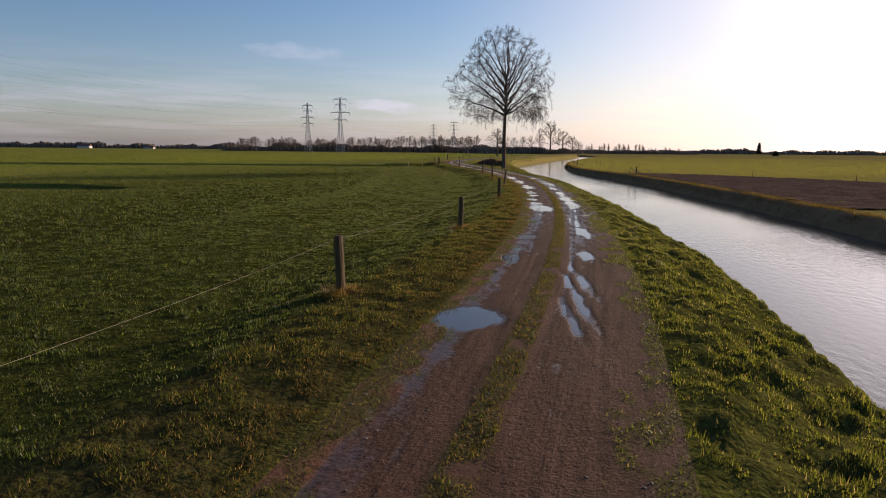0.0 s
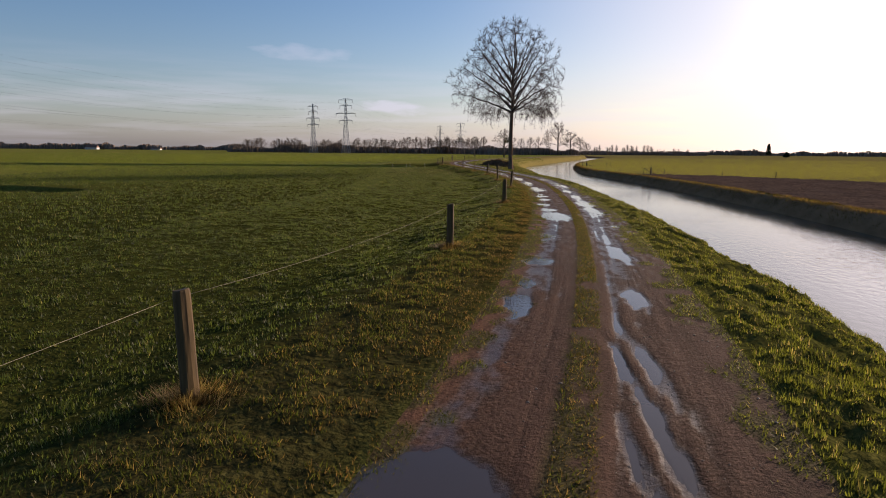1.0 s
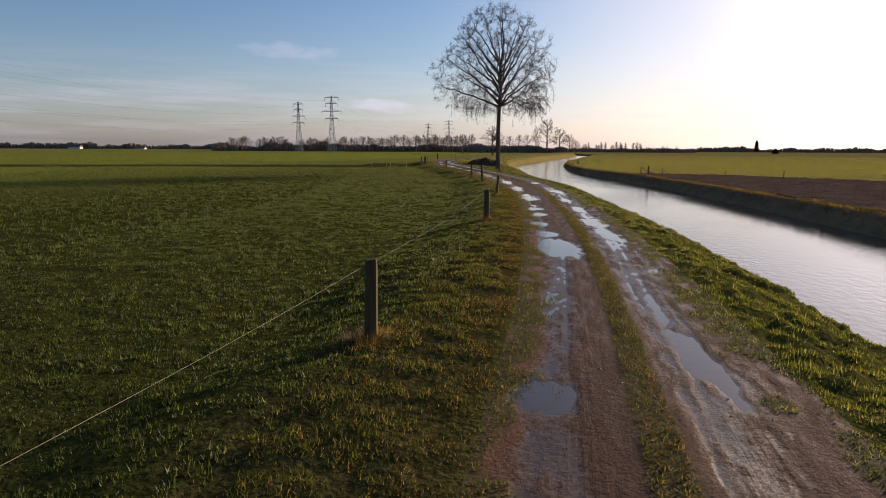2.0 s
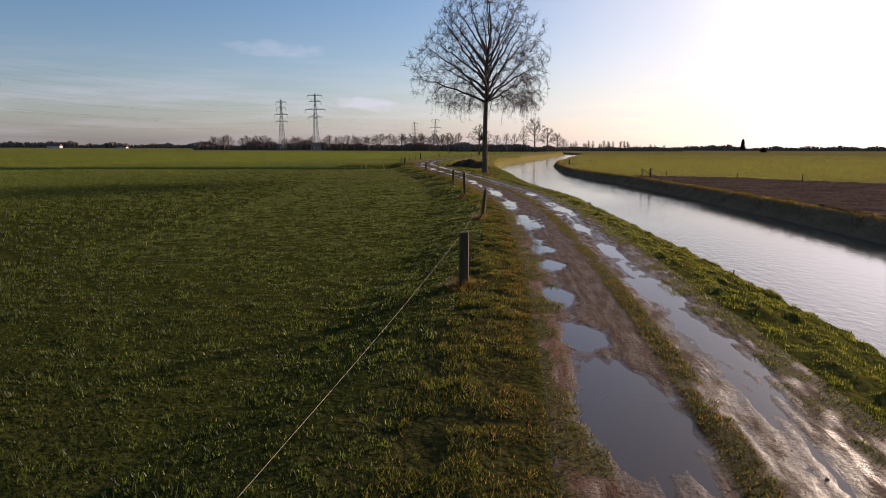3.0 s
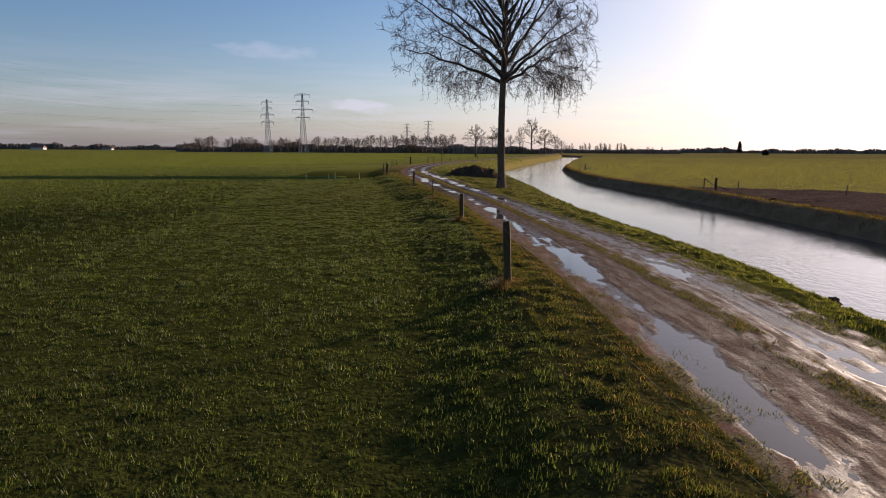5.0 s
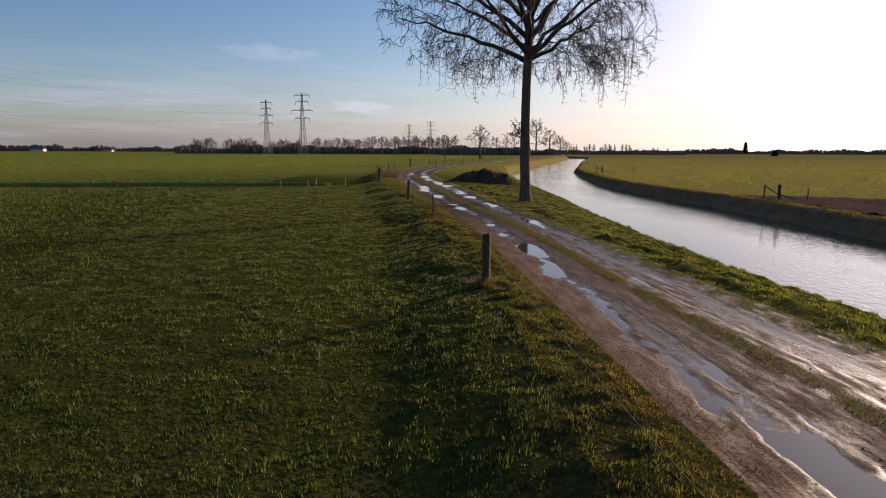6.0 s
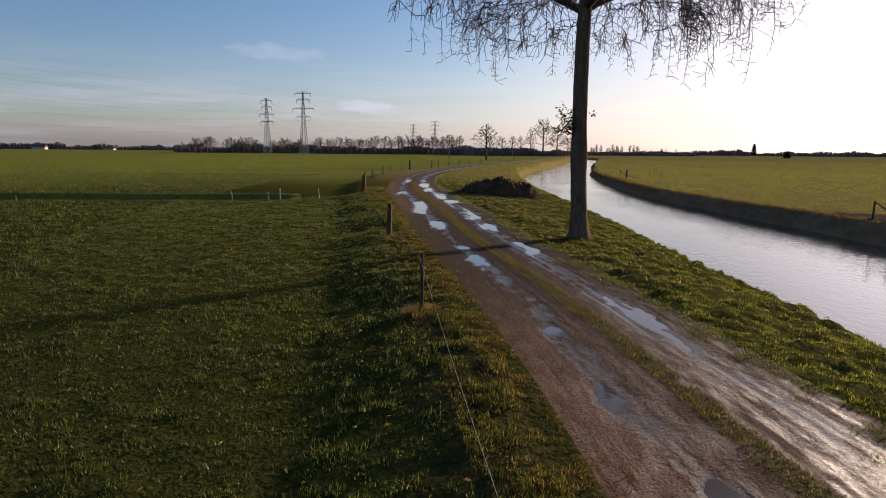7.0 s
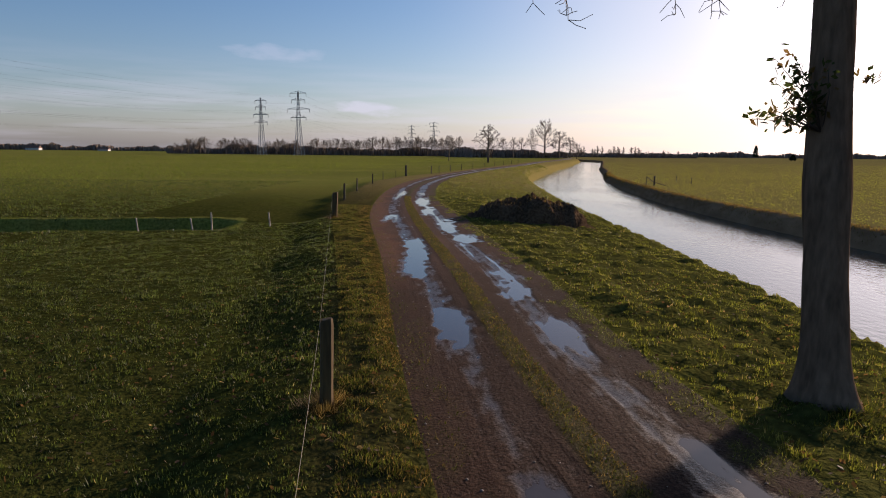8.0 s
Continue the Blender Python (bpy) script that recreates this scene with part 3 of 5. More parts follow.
# ---- ground, track, river ----
rows = np.concatenate((-np.geomspace(400, 12, 10), np.arange(-9, -4, 0.5), np.arange(-4, 62, 0.13), np.arange(62, 122, 0.15), 122 + np.cumsum(np.geomspace(0.25, 220, 110))))
rows = rows[rows < 4500]
n_left, n_near, n_verge, n_road, n_bank, n_slope, n_bed, n_far, n_right = 26, 90, 12, 100, 26, 7, 3, 10, 40
offs = np.concatenate((np.geomspace(3500, 16, n_left, endpoint=False), np.linspace(16, 0, n_near, endpoint=False)))


def cross_section(y):
    f, l, r, lip, nw, fw = (float(c(y)) for c in (FENCE, LEFT, RIGHT, LIP, NEAR_WATER, FAR_WATER))
    return np.concatenate((f - offs, np.linspace(f, l, n_verge, endpoint=False), np.linspace(l, r, n_road, endpoint=False), np.linspace(r, lip, n_bank, endpoint=False),
                           np.linspace(lip, nw + 0.15, n_slope, endpoint=False), np.linspace(nw + 0.15, fw - 0.5, n_bed, endpoint=False), np.linspace(fw - 0.5, fw + 3, n_far, endpoint=False),
                           fw + 3 + np.concatenate(([0], np.cumsum(np.geomspace(0.3, 700, n_right - 1))))))


X = np.array([cross_section(y) for y in rows])
Y = np.repeat(rows[:, None], X.shape[1], 1)
Z, DRY = ground_height(X, Y)
# dark thatch below the blades, painted-in shade included; none in the ditch
SHADED_THATCH = 0.85 * smooth(-3, 0, Y) * smooth(150, 100, Y) * np.where(X < LEFT(Y), smooth(42, 17, FENCE(Y) - X), smooth(0.3, -0.2, X - LIP(Y)) * 0.8)
SHADED_THATCH = SHADED_THATCH * (1 - (X < FENCE(Y) - 4) * smooth(-2.6, -1.2, Y - DITCH_Y(X)) * smooth(1.8, 0.9, Y - DITCH_Y(X)))
EARTH = smooth(-0.6, 0.1, X - FAR_WATER(Y)) * smooth(1.5, 1.1, X - FAR_WATER(Y) + (fbm(X * 1.5, Y * 0.6) - 0.5) * 0.8) * (X > NEAR_WATER(Y))
road_a = len(offs) + n_verge
road_b = road_a + n_road
U = (X - LEFT(Y)) / (RIGHT(Y) - LEFT(Y))
RZ, WET, WEED = road_profile(U, X, Y)
# litter round the tree foot; its dark colour also carries the tree's shade
SHADED_LITTER = 0.95 * smooth(13, 6, np.hypot(X - 3.2, Y - 82) + (fbm(X * 1.5, Y * 1.5) - 0.5) * 4)
SHEEN = smooth(10, 20, Y) * smooth(80, 66, Y) * (0.45 + 0.4 * smooth(0.4, 0.6, U)) * (1 - WEED)
BARE = smooth(0.30, 0.08, U + (fbm(X * 2, Y * 1.2) - 0.5) * 0.35) * (0.8 + 0.2 * smooth(48, 58, Y))
Z[:, road_a:road_b + 1] = RZ[:, road_a:road_b + 1]


def sheet(name, col_a, col_b, mat, attributes):
    x, y, z = (a[:, col_a:col_b + 1] for a in (X, Y, Z))
    h, w = x.shape
    k = np.arange(h * w).reshape(h, w)
    corners = np.stack((k[:-1, :-1], k[:-1, 1:], k[1:, 1:], k[1:, :-1]), -1).reshape(-1)
    me = quick_mesh(name, np.stack((x, y, z), -1).reshape(-1, 3), corners, 4, mat, True)
    for key, values in attributes.items():
        me.attributes.new(key, "FLOAT", "POINT").data.foreach_set("value", np.ascontiguousarray(values[:, col_a:col_b + 1], np.float32).ravel())
    return me


last = X.shape[1] - 1
ground = new("ground", sheet("ground", 0, road_a, PASTURE, {"dry": DRY, "shaded_thatch": SHADED_THATCH, "earth": EARTH}))
tagged(ground, "green winter pasture with a shallow ditch", "ground", kind="structure")
bank = new("river_bank", sheet("river_bank", road_b, last, PASTURE, {"dry": DRY, "shaded_thatch": SHADED_THATCH, "earth": EARTH}))
tagged(bank, "grassy river bank and the pasture beyond the water", "ground", kind="structure")
road = new("road", sheet("road", road_a, road_b, MUD, {"wet": WET, "weed": WEED, "bare": BARE, "sheen": SHEEN, "shaded_litter": SHADED_LITTER, "across": U * (RIGHT(Y) - LEFT(Y))}))
tagged(road, "rutted wet brown dirt track with a grassy crown", "road", kind="structure")


def water_strip():
    ys = np.concatenate((np.arange(-30, 130, 2.0), np.arange(130, 491, 6.0)))
    a, b = NEAR_WATER(ys) - 1.0, FAR_WATER(ys) + 1.4
    grid = np.stack([np.stack((a + (b - a) * s, ys, np.full_like(ys, WATER_Z)), -1) for s in np.linspace(0, 1, 5)], 1)
    k = np.arange(len(ys) * 5).reshape(-1, 5)
    corners = np.stack((k[:-1, :-1], k[:-1, 1:], k[1:, 1:], k[1:, :-1]), -1).reshape(-1)
    return quick_mesh("water", grid.reshape(-1, 3), corners, 4, RIVER, True)


tagged(new("water", water_strip()), "calm canal reflecting the bright sky, faintly rippled", "water", kind="structure")

# flooded hollows: level sheets that the mud cuts off
def puddle(outline, z):
    tagged(new("puddle", mesh_of("puddle", [(min(max(x, float(LEFT(y)) + 0.05), float(RIGHT(y)) - 0.05), y, z) for x, y in outline], [tuple(range(len(outline)))], PUDDLE)),
           "shallow muddy puddle in a rut of the track", "puddle", "puddles in the track")


for k, (hx, hy, a, b) in enumerate(HOLLOWS):
    n = 20
    puddle([(hx + a * 1.9 * math.cos(2 * math.pi * i / n), hy + b * 1.9 * math.sin(2 * math.pi * i / n)) for i in range(n)], PUDDLE_Z + (0.0032 - 0.0003 * (k % 9)) * RELIEF)
# thin films of water along both ruts
for rut, full, level in ((RUT_L, 0.36, 0.0005), (RUT_R, 0.42, 0.0015)):
    for y0 in np.arange(-3, 118, 5.0):
        if rut is RUT_R and 46 < y0 < 84:
            continue
        half = min(full, 0.33) if y0 < 12 else full
        line = [(float(LEFT(y) + (RIGHT(y) - LEFT(y)) * rut(y)), y) for y in np.linspace(y0, y0 + 5.0, 8)]
        puddle([(x + half, y) for x, y in line] + [(x - half, y) for x, y in reversed(line)], PUDDLE_Z + level * RELIEF)


# ---- ploughed field ----
def ploughed():
    gx, gy = np.meshgrid(np.arange(24, 140, 0.45), np.arange(20, 112, 0.45), indexing="ij")
    wob = (fbm(gx * 0.3, gy * 0.3) - 0.5) * 1.2
    inside = (gx > FAR_WATER(gy) + 1.5 + wob * 0.4) & (gy < 106.5 - (gx - 26) * 0.45 - np.maximum(gx - 38, 0) * 1.05 + wob) & (gy > 39 - (gx - 24) * 0.25 + wob)
    gz = ground_height(gx, gy)[0] + 0.05 + (fbm(gx * 1.6, gy * 1.6, 3) - 0.4) * 0.2 + 0.03 * np.sin((gx * 0.9 + gy * 0.45) * 2.5)
    k = np.arange(gx.size).reshape(gx.shape)
    quads = np.stack((k[:-1, :-1], k[1:, :-1], k[1:, 1:], k[:-1, 1:]), -1)
    quads = quads[inside[:-1, :-1] & inside[1:, 1:]]
    me = quick_mesh("ploughed_field", np.stack((gx, gy, gz), -1).reshape(-1, 3), quads.reshape(-1), 4, SOIL, True)
    return me


tagged(new("ploughed_field", ploughed()), "dark ploughed soil across the canal", "field", kind="structure")


# ---- grass ----
def blades(name, xs, ys, length, width, mat, label, lean=0.5, category="grass"):
    """Single-triangle blades rooted on the land."""
    z = ground_height(xs, ys)[0] if name not in ("crown_grass", "edge_grass") else road_profile((xs - LEFT(ys)) / (RIGHT(ys) - LEFT(ys)), xs, ys)[0]
    n = len(xs)
    a, tilt = rng.random(n) * 2 * math.pi, rng.random(n) * 2 * math.pi
    ln = length * (0.5 + rng.random(n)) * (0.6 + 0.8 * fbm(xs * 1.6, ys * 1.6))
    wd = width * (0.6 + 0.8 * rng.random(n))
    reach = ln * lean * rng.random(n)
    root = np.stack((xs, ys, z - 0.01), -1)
    side = np.stack((np.cos(a), np.sin(a), np.zeros(n)), -1) * wd[:, None] * 0.5
    tip = root + np.stack((np.cos(tilt) * reach, np.sin(tilt) * reach, ln), -1)
    verts = np.stack((root - side, root + side, tip), 1).reshape(-1, 3)
    return tagged(new(name, quick_mesh(name, verts, np.arange(3 * n), 3, mat)), label, category, kind="stuff")


def scatter(n, y0, y1):
    return rng.random(n), y0 + (y1 - y0) * rng.random(n)


def tussocks(name, xs, ys, per, radius, length, width, mat, label, category="grass"):
    """Small tufts of grass: narrow blades that splay from one root."""
    n = len(xs)
    vigour = 0.6 + 0.6 * smooth(0.3, 0.7, fbm(xs * 2.2, ys * 2.2)) * (0.5 + rng.random(n))
    xs, ys, vigour = np.repeat(xs, per), np.repeat(ys, per), np.repeat(vigour, per)
    n = len(xs)
    a, r = rng.random(n) * 2 * math.pi, radius * np.sqrt(rng.random(n))
    px, py = xs + r * np.cos(a), ys + r * np.sin(a)
    ln = length * vigour * (0.45 + 0.9 * rng.random(n))
    bend = a + rng.normal(0, 0.8, n)
    reach = ln * (0.1 + 0.5 * rng.random(n))
    root = np.stack((px, py, ground_height(px, py)[0] - 0.01), -1)
    side = np.stack((-np.sin(bend), np.cos(bend), np.zeros(n)), -1) * (width * (0.6 + 0.8 * rng.random(n)))[:, None] * 0.5
    tip = root + np.stack((np.cos(bend) * reach, np.sin(bend) * reach, ln), -1)
    verts = np.stack((root - side, root + side, tip), 1).reshape(-1, 3)
    return tagged(new(name, quick_mesh(name, verts, np.arange(3 * n), 3, mat)), label, category, kind="stuff")


u, ys = scatter(135000, -2, 104)
xs = FENCE(ys) - 11 * u
keep = rng.random(len(xs)) < smooth(0.36, 0.56, fbm(xs * 2.6, ys * 2.6)) + 0.4
tussocks("field_grass", xs[keep], ys[keep], 8, 0.06, 0.05, 0.014, BLADE, "short tufted green pasture grass")
u, ys = scatter(95000, 3, 145)
xs = FENCE(ys) - 9 - 36 * u
keep = rng.random(len(xs)) < (smooth(0.36, 0.56, fbm(xs * 2.0, ys * 2.0)) + 0.3) * ((ys - DITCH_Y(xs) < -0.3) | (ys - DITCH_Y(xs) > 0.5))
tussocks("field_grass", xs[keep], ys[keep], 8, 0.10, 0.092, 0.026, BLADE, "short tufted pasture grass across the field")
u, ys = scatter(60000, -2, 104)
xs = FENCE(ys) - 14 * u ** 1.3
blades("field_grass", xs, ys, 0.03, 0.012, BLADE, "low undergrowth of the grazed pasture", 1.5)
u, ys = scatter(330000, -2, 110)
xs = FENCE(ys) + (LEFT(ys) - FENCE(ys)) * u
keep = rng.random(len(xs)) < smooth(0.36, 0.58, fbm(xs * 3.4, ys * 3.4)) + 0.08
for mat, worn, label in ((BLADE_DRY, False, "trampled yellowish grass along the fence"), (BLADE_WORN, True, "worn brownish grass at the edge of the track")):
    pick = keep & ((u + 0.5 * (fbm(xs * 1.5, ys * 0.8) - 0.5) + 0.15 * rng.normal(0, 1, len(u)) > 0.68) == worn)
    blades("verge_grass", xs[pick], ys[pick], 0.045 if not worn else 0.034, 0.011, mat, label, 1.0)
u, ys = scatter(46000, -2, 118)
xs = RIGHT(ys) + (LIP(ys) + 0.4 - RIGHT(ys)) * u
keep = rng.random(len(xs)) < smooth(0.34, 0.54, fbm(xs * 2.4, ys * 2.4)) + 0.12
tussocks("bank_grass", xs[keep], ys[keep], 10, 0.07, 0.055, 0.014, BLADE_BANK, "tufted green grass on the canal bank")
u, ys = scatter(10000, 112, 250)
xs = RIGHT(ys) + (LIP(ys) + 0.6 - RIGHT(ys)) * u
tussocks("bank_grass", xs, ys, 8, 0.16, 0.09, 0.035, BLADE_BANK, "rough grass on the bank beyond the bend")
u, ys = scatter(45000, 8, 230)
xs = FAR_WATER(ys) + 0.25 + 1.5 * u ** 0.7
keep = rng.random(len(xs)) < smooth(0.35, 0.6, fbm(xs * 1.4, ys * 0.9)) + 0.15
blades("far_bank_grass", xs[keep], ys[keep], 0.14, 0.03, BLADE_WORN, "withered brown grass on the far canal bank", 0.8)
u, ys = scatter(80000, -2, 118)
xs = LEFT(ys) + (RIGHT(ys) - LEFT(ys)) * (STRIP(ys) + (u - 0.5) * 0.11)
keep = rng.random(len(xs)) < smooth(0.33, 0.47, fbm(xs * 2.5, ys * 1.6) + 0.06 + 0.12 * smooth(50, 75, ys))
worn = rng.random(len(xs)) < 0.5
blades("crown_grass", xs[keep & worn], ys[keep & worn], 0.03, 0.013, BLADE_WORN, "withered grass between the wheel ruts", 1.4)
blades("crown_grass", xs[keep & ~worn], ys[keep & ~worn], 0.035, 0.013, BLADE_DRY, "worn grass between the wheel ruts", 1.4)

for side, mat, n in ((LEFT, BLADE_DRY, 110000), (RIGHT, BLADE_BANK, 110000)):
    u, ys = scatter(n, -2, 118)
    edge = 0.85 * u
    xs = side(ys) + edge * (1 if side is LEFT else -1)
    keep = rng.random(n) < ragged_edge(xs, ys, edge) * (1 - 0.8 * smooth(42, 54, ys) if side is LEFT else 1)
    blades("edge_grass", xs[keep], ys[keep], 0.035, 0.014, mat, "ragged grass creeping over the side of the track", 1.5)

# the wider pasture: blades grow in size as they thin out with distance from the track
far_x, far_y, far_d = [], [], []
for anchor in (0, 30, 60):
    n = 210000
    dist = 9 * (45.0 ** rng.random(n))
    a = (rng.random(n) - 0.5) * radians(104)
    far_x.append(1.5 + dist * np.sin(a))
    far_y.append(anchor + dist * np.cos(a))
    far_d.append(dist)
far_x, far_y, far_d = (np.concatenate(v) for v in (far_x, far_y, far_d))
on_left = (FENCE(far_y) - far_x > 12 + 25 * rng.random(len(far_y))) & (rng.random(len(far_y)) < smooth(0.36, 0.56, fbm(far_x * 1.7, far_y * 1.7)) + 0.3) & ((far_y - DITCH_Y(far_x) < -0.3) | (far_y - DITCH_Y(far_x) > 0.6)) & ~((np.abs(far_y - 38.2 - (far_x + 22) * 0.04) < 1.9) & (far_x < -21))
tilled = (far_x > FAR_WATER(far_y) + 1.5) & (far_y < 107 - (far_x - 26) * 0.45 - np.maximum(far_x - 38, 0) * 1.05) & (far_y > 38 - (far_x - 24) * 0.25)
on_right = (far_x > FAR_WATER(far_y) + 1.3) & ~tilled
for name, mask, mat, label in (("meadow_grass", on_left, BLADE_FIELD, "green pasture grass further out"), ("meadow_grass", on_right, BLADE_MEADOW, "yellow-green grass of the pasture across the canal")):
    size = np.clip(far_d[mask] / 16, 0.8, 9)
    blades(name, far_x[mask], far_y[mask], (0.06 + 0.012 * size) * (1.0 if mat is BLADE_FIELD else 0.5), 0.014 * size, mat, label, 0.5 if mat is BLADE_FIELD else 2.0)


def land(x, y):
    return float(ground_height(np.array([x], float), np.array([y], float))[0][0])


# ---- fence ----
def post(name, x, y, h, r, lean_x, lean_y, mat, label, category="fence post", group="fence posts along the track", brace=None):
    z = land(x, y)
    bm = bmesh.new()
    rings = []
    sides = 10
    prng = random.Random(int(x * 977 + y * 131))
    flat = [1 + prng.uniform(-0.12, 0.12) for _ in range(sides)]
    for t, k in ((-0.25, 1.0), (0, 1.04), (0.25, 1.0), (0.6, 0.98), (0.93, 0.97), (0.99, 0.9), (1.0, 0.78)):
        ring = []
        for s in range(sides):
            a = 2 * math.pi * s / sides
            q = r * k * flat[s] * (1 + prng.uniform(-0.03, 0.03))
            ring.append(bm.verts.new((q * math.cos(a) + lean_x * t * h, q * math.sin(a) + lean_y * t * h, t * h + (0.012 * math.cos(a) if t == 1.0 else 0))))
        rings.append(ring)
    for lo, hi in zip(rings, rings[1:]):
        for s in range(sides):
            bm.faces.new((lo[s], lo[(s + 1) % sides], hi[(s + 1) % sides], hi[s]))
    bm.faces.new(rings[-1])
    ob = new(name, bm_mesh(name, bm, mat))
    ob.location = (x, y, z)
    tagged(ob, label, category, group)
    return ob


def tuft(x, y, n, spread, length, mat, label, lean=1.3):
    r = np.abs(rng.normal(0, spread, n))
    a = rng.random(n) * 2 * math.pi
    px, py = x + r * np.cos(a), y + r * np.sin(a)
    z = np.full(n, land(x, y)) - 0.02
    ln = length * (0.4 + rng.random(n)) * np.exp(-(r / (spread * 2)) ** 2)
    reach = ln * lean * rng.random(n)
    tilt = a + rng.normal(0, 0.7, n)
    root = np.stack((px, py, z), -1)
    side = np.stack((-np.sin(a), np.cos(a), np.zeros(n)), -1) * 0.006
    tip = root + np.stack((np.cos(tilt) * reach, np.sin(tilt) * reach, ln), -1)
    verts = np.stack((root - side, root + side, tip), 1).reshape(-1, 3)
    return tagged(new("grass_tuft", quick_mesh("grass_tuft", verts, np.arange(3 * n), 3, mat)), label, "grass tuft", "straw tufts at the posts", "stuff")


POSTS = ((-2.45, -3.6, 1.0, 0.06, 0, 0), (-0.63, 6.5, 0.98, 0.077, -0.045, 0.02), (1.1, 15.7, 0.98, 0.075, 0.01, 0), (2.7, 28.8, 0.98, 0.085, 0.0, 0.02), (3.42, 40.2, 0.98, 0.066, 0.09, -0.01),
         (2.84, 50.8, 1.2, 0.07, -0.04, 0), (2.1, 62.0, 0.95, 0.085, 0.0, 0), (0.7, 73.1, 1.0, 0.028, 0.0, 0.01), (-0.88, 82.4, 1.05, 0.075, 0.02, 0), (-4.85, 103.5, 1.12, 0.12, 0.05, 0.0))
tops = []
for x, y, h, r, ax, ay in POSTS:
    thin = r < 0.04
    post("fence_post", x, y, h, r, ax, ay, POST_WOOD,
         "slender brown wooden fence stake in the grass" if thin else ("thick dark corner post of the pasture fence" if r > 0.1 else "weathered round wooden fence post in a straw tuft"))
    tops.append(Vector((x + ax * h * 0.93 - r - 0.004, y, land(x, y) + h * 0.92)))
    tuft(x, y, 1100, 0.26, 0.15, BLADE_STRAW, "dry straw-coloured grass round a fence post")
for x, y, h, r in ((-6.35, 114.4, 1.0, 0.06), (-6.95, 123.1, 0.95, 0.05), (-7.3, 134.4, 0.9, 0.05), (-7.35, 143.0, 0.9, 0.04), (-6.6, 149, 0.9, 0.03), (-5.8, 153.5, 1.35, 0.13), (-3.2, 163.5, 1.1, 0.08),
                   *((float(FENCE(y)), y, 1.0, 0.05) for y in (168.5, 176, 185, 195, 207, 219, 232, 246, 262))):
    post("fence_post", x, y, h, r, random.uniform(-0.03, 0.03), 0, DARK_WOOD, "dark wooden fence post beside the bend of the track")
    tops.append(Vector((x - r, y, land(x, y) + h * 0.9)))
for a, b in zip(tops, tops[1:]):
    wire = Tubes()
    wire.add([a.lerp(b, k / 12) - Vector((0, 0, 0.10 * 4 * (k / 12) * (1 - k / 12))) for k in range(13)], [0.0021] * 13, 4)
    tagged(new("fence_wire", wire.mesh("fence_wire", ROPE)), "pale electric fence rope strung from post to post", "fence wire", "spans of fence rope")
for x, y, h, r, ax in ((-9.8, 102.2, 0.95, 0.035, 0.0), (-7.5, 102.8, 0.62, 0.03, -0.08), (-12.3, 100.9, 0.6, 0.03, -0.1), (-11.3, 102.0, 0.42, 0.025, -0.15), (-10.2, 101.2, 0.52, 0.03, -0.15), (-25, 100.2, 0.7, 0.03, 0.0)):
    post("ditch_stake", x, y, h, r, ax, 0, PALE_WOOD, "short pale wooden stake beside the ditch", "stake", "stakes along the ditch")


# ---- loose stones on the track, fallen leaves round the tree ----
def stones(n):
    sr = np.random.default_rng(21)
    ys = -2 + 120 * sr.random(n)
    us = sr.random(n)
    xs = LEFT(ys) + (RIGHT(ys) - LEFT(ys)) * us
    zs = road_profile(us, xs, ys)[0]
    dry = zs > PUDDLE_Z + 0.004
    xs, ys, zs = xs[dry], ys[dry], zs[dry]
    n = len(xs)
    size = 0.004 + 0.013 * sr.random(n) ** 4
    unit = np.array(((1, 0, 0), (-1, 0, 0), (0, 1, 0), (0, -1, 0), (0, 0, 1), (0, 0, -1)), float)
    tri = np.array(((0, 2, 4), (2, 1, 4), (1, 3, 4), (3, 0, 4), (2, 0, 5), (1, 2, 5), (3, 1, 5), (0, 3, 5)))
    verts = unit[None] * (0.6 + 0.8 * sr.random((n, 6, 1))) * size[:, None, None] * np.array((1.2, 1.2, 0.7)) + np.stack((xs, ys, zs + size * 0.2), -1)[:, None]
    corners = (tri[None] + 6 * np.arange(n)[:, None, None]).reshape(-1)
    tagged(new("gravel", quick_mesh("gravel", verts.reshape(-1, 3), corners, 3, STONE)), "small loose stones scattered on the mud", "gravel", kind="stuff")


def fallen_leaves(n):
    sr = np.random.default_rng(22)
    a, r = sr.random(n) * 2 * math.pi, 13 * sr.random(n) ** 0.7
    xs, ys = 3.0 + r * np.cos(a), 80 + r * np.sin(a)
    keep = (xs < LEFT(ys)) | ((xs > RIGHT(ys)) & (xs < LIP(ys)))
    xs, ys = xs[keep], ys[keep]
    n = len(xs)
    c = np.stack((xs, ys, ground_height(xs, ys)[0] + 0.03), -1)
    u, v = sr.normal(0, 1, (n, 3)), sr.normal(0, 1, (n, 3))
    u[:, 2] *= 0.4
    v[:, 2] *= 0.4
    u, v = u / np.linalg.norm(u, axis=1)[:, None] * 0.035, v / np.linalg.norm(v, axis=1)[:, None] * 0.024
    verts = np.stack((c - u, c + v, c + u, c - v), 1).reshape(-1, 3)
    tagged(new("fallen_leaves", quick_mesh("fallen_leaves", verts, np.arange(4 * n), 4, DEAD_LEAF)), "brown fallen leaves lying in the grass", "leaves", kind="stuff")


stones(5000)
fallen_leaves(6000)
post("water_stake", 9.75, 34.2, 0.4, 0.02, 0.05, 0, DARK_WOOD, "thin dark stick at the water's edge", "stake", "stakes along the canal")


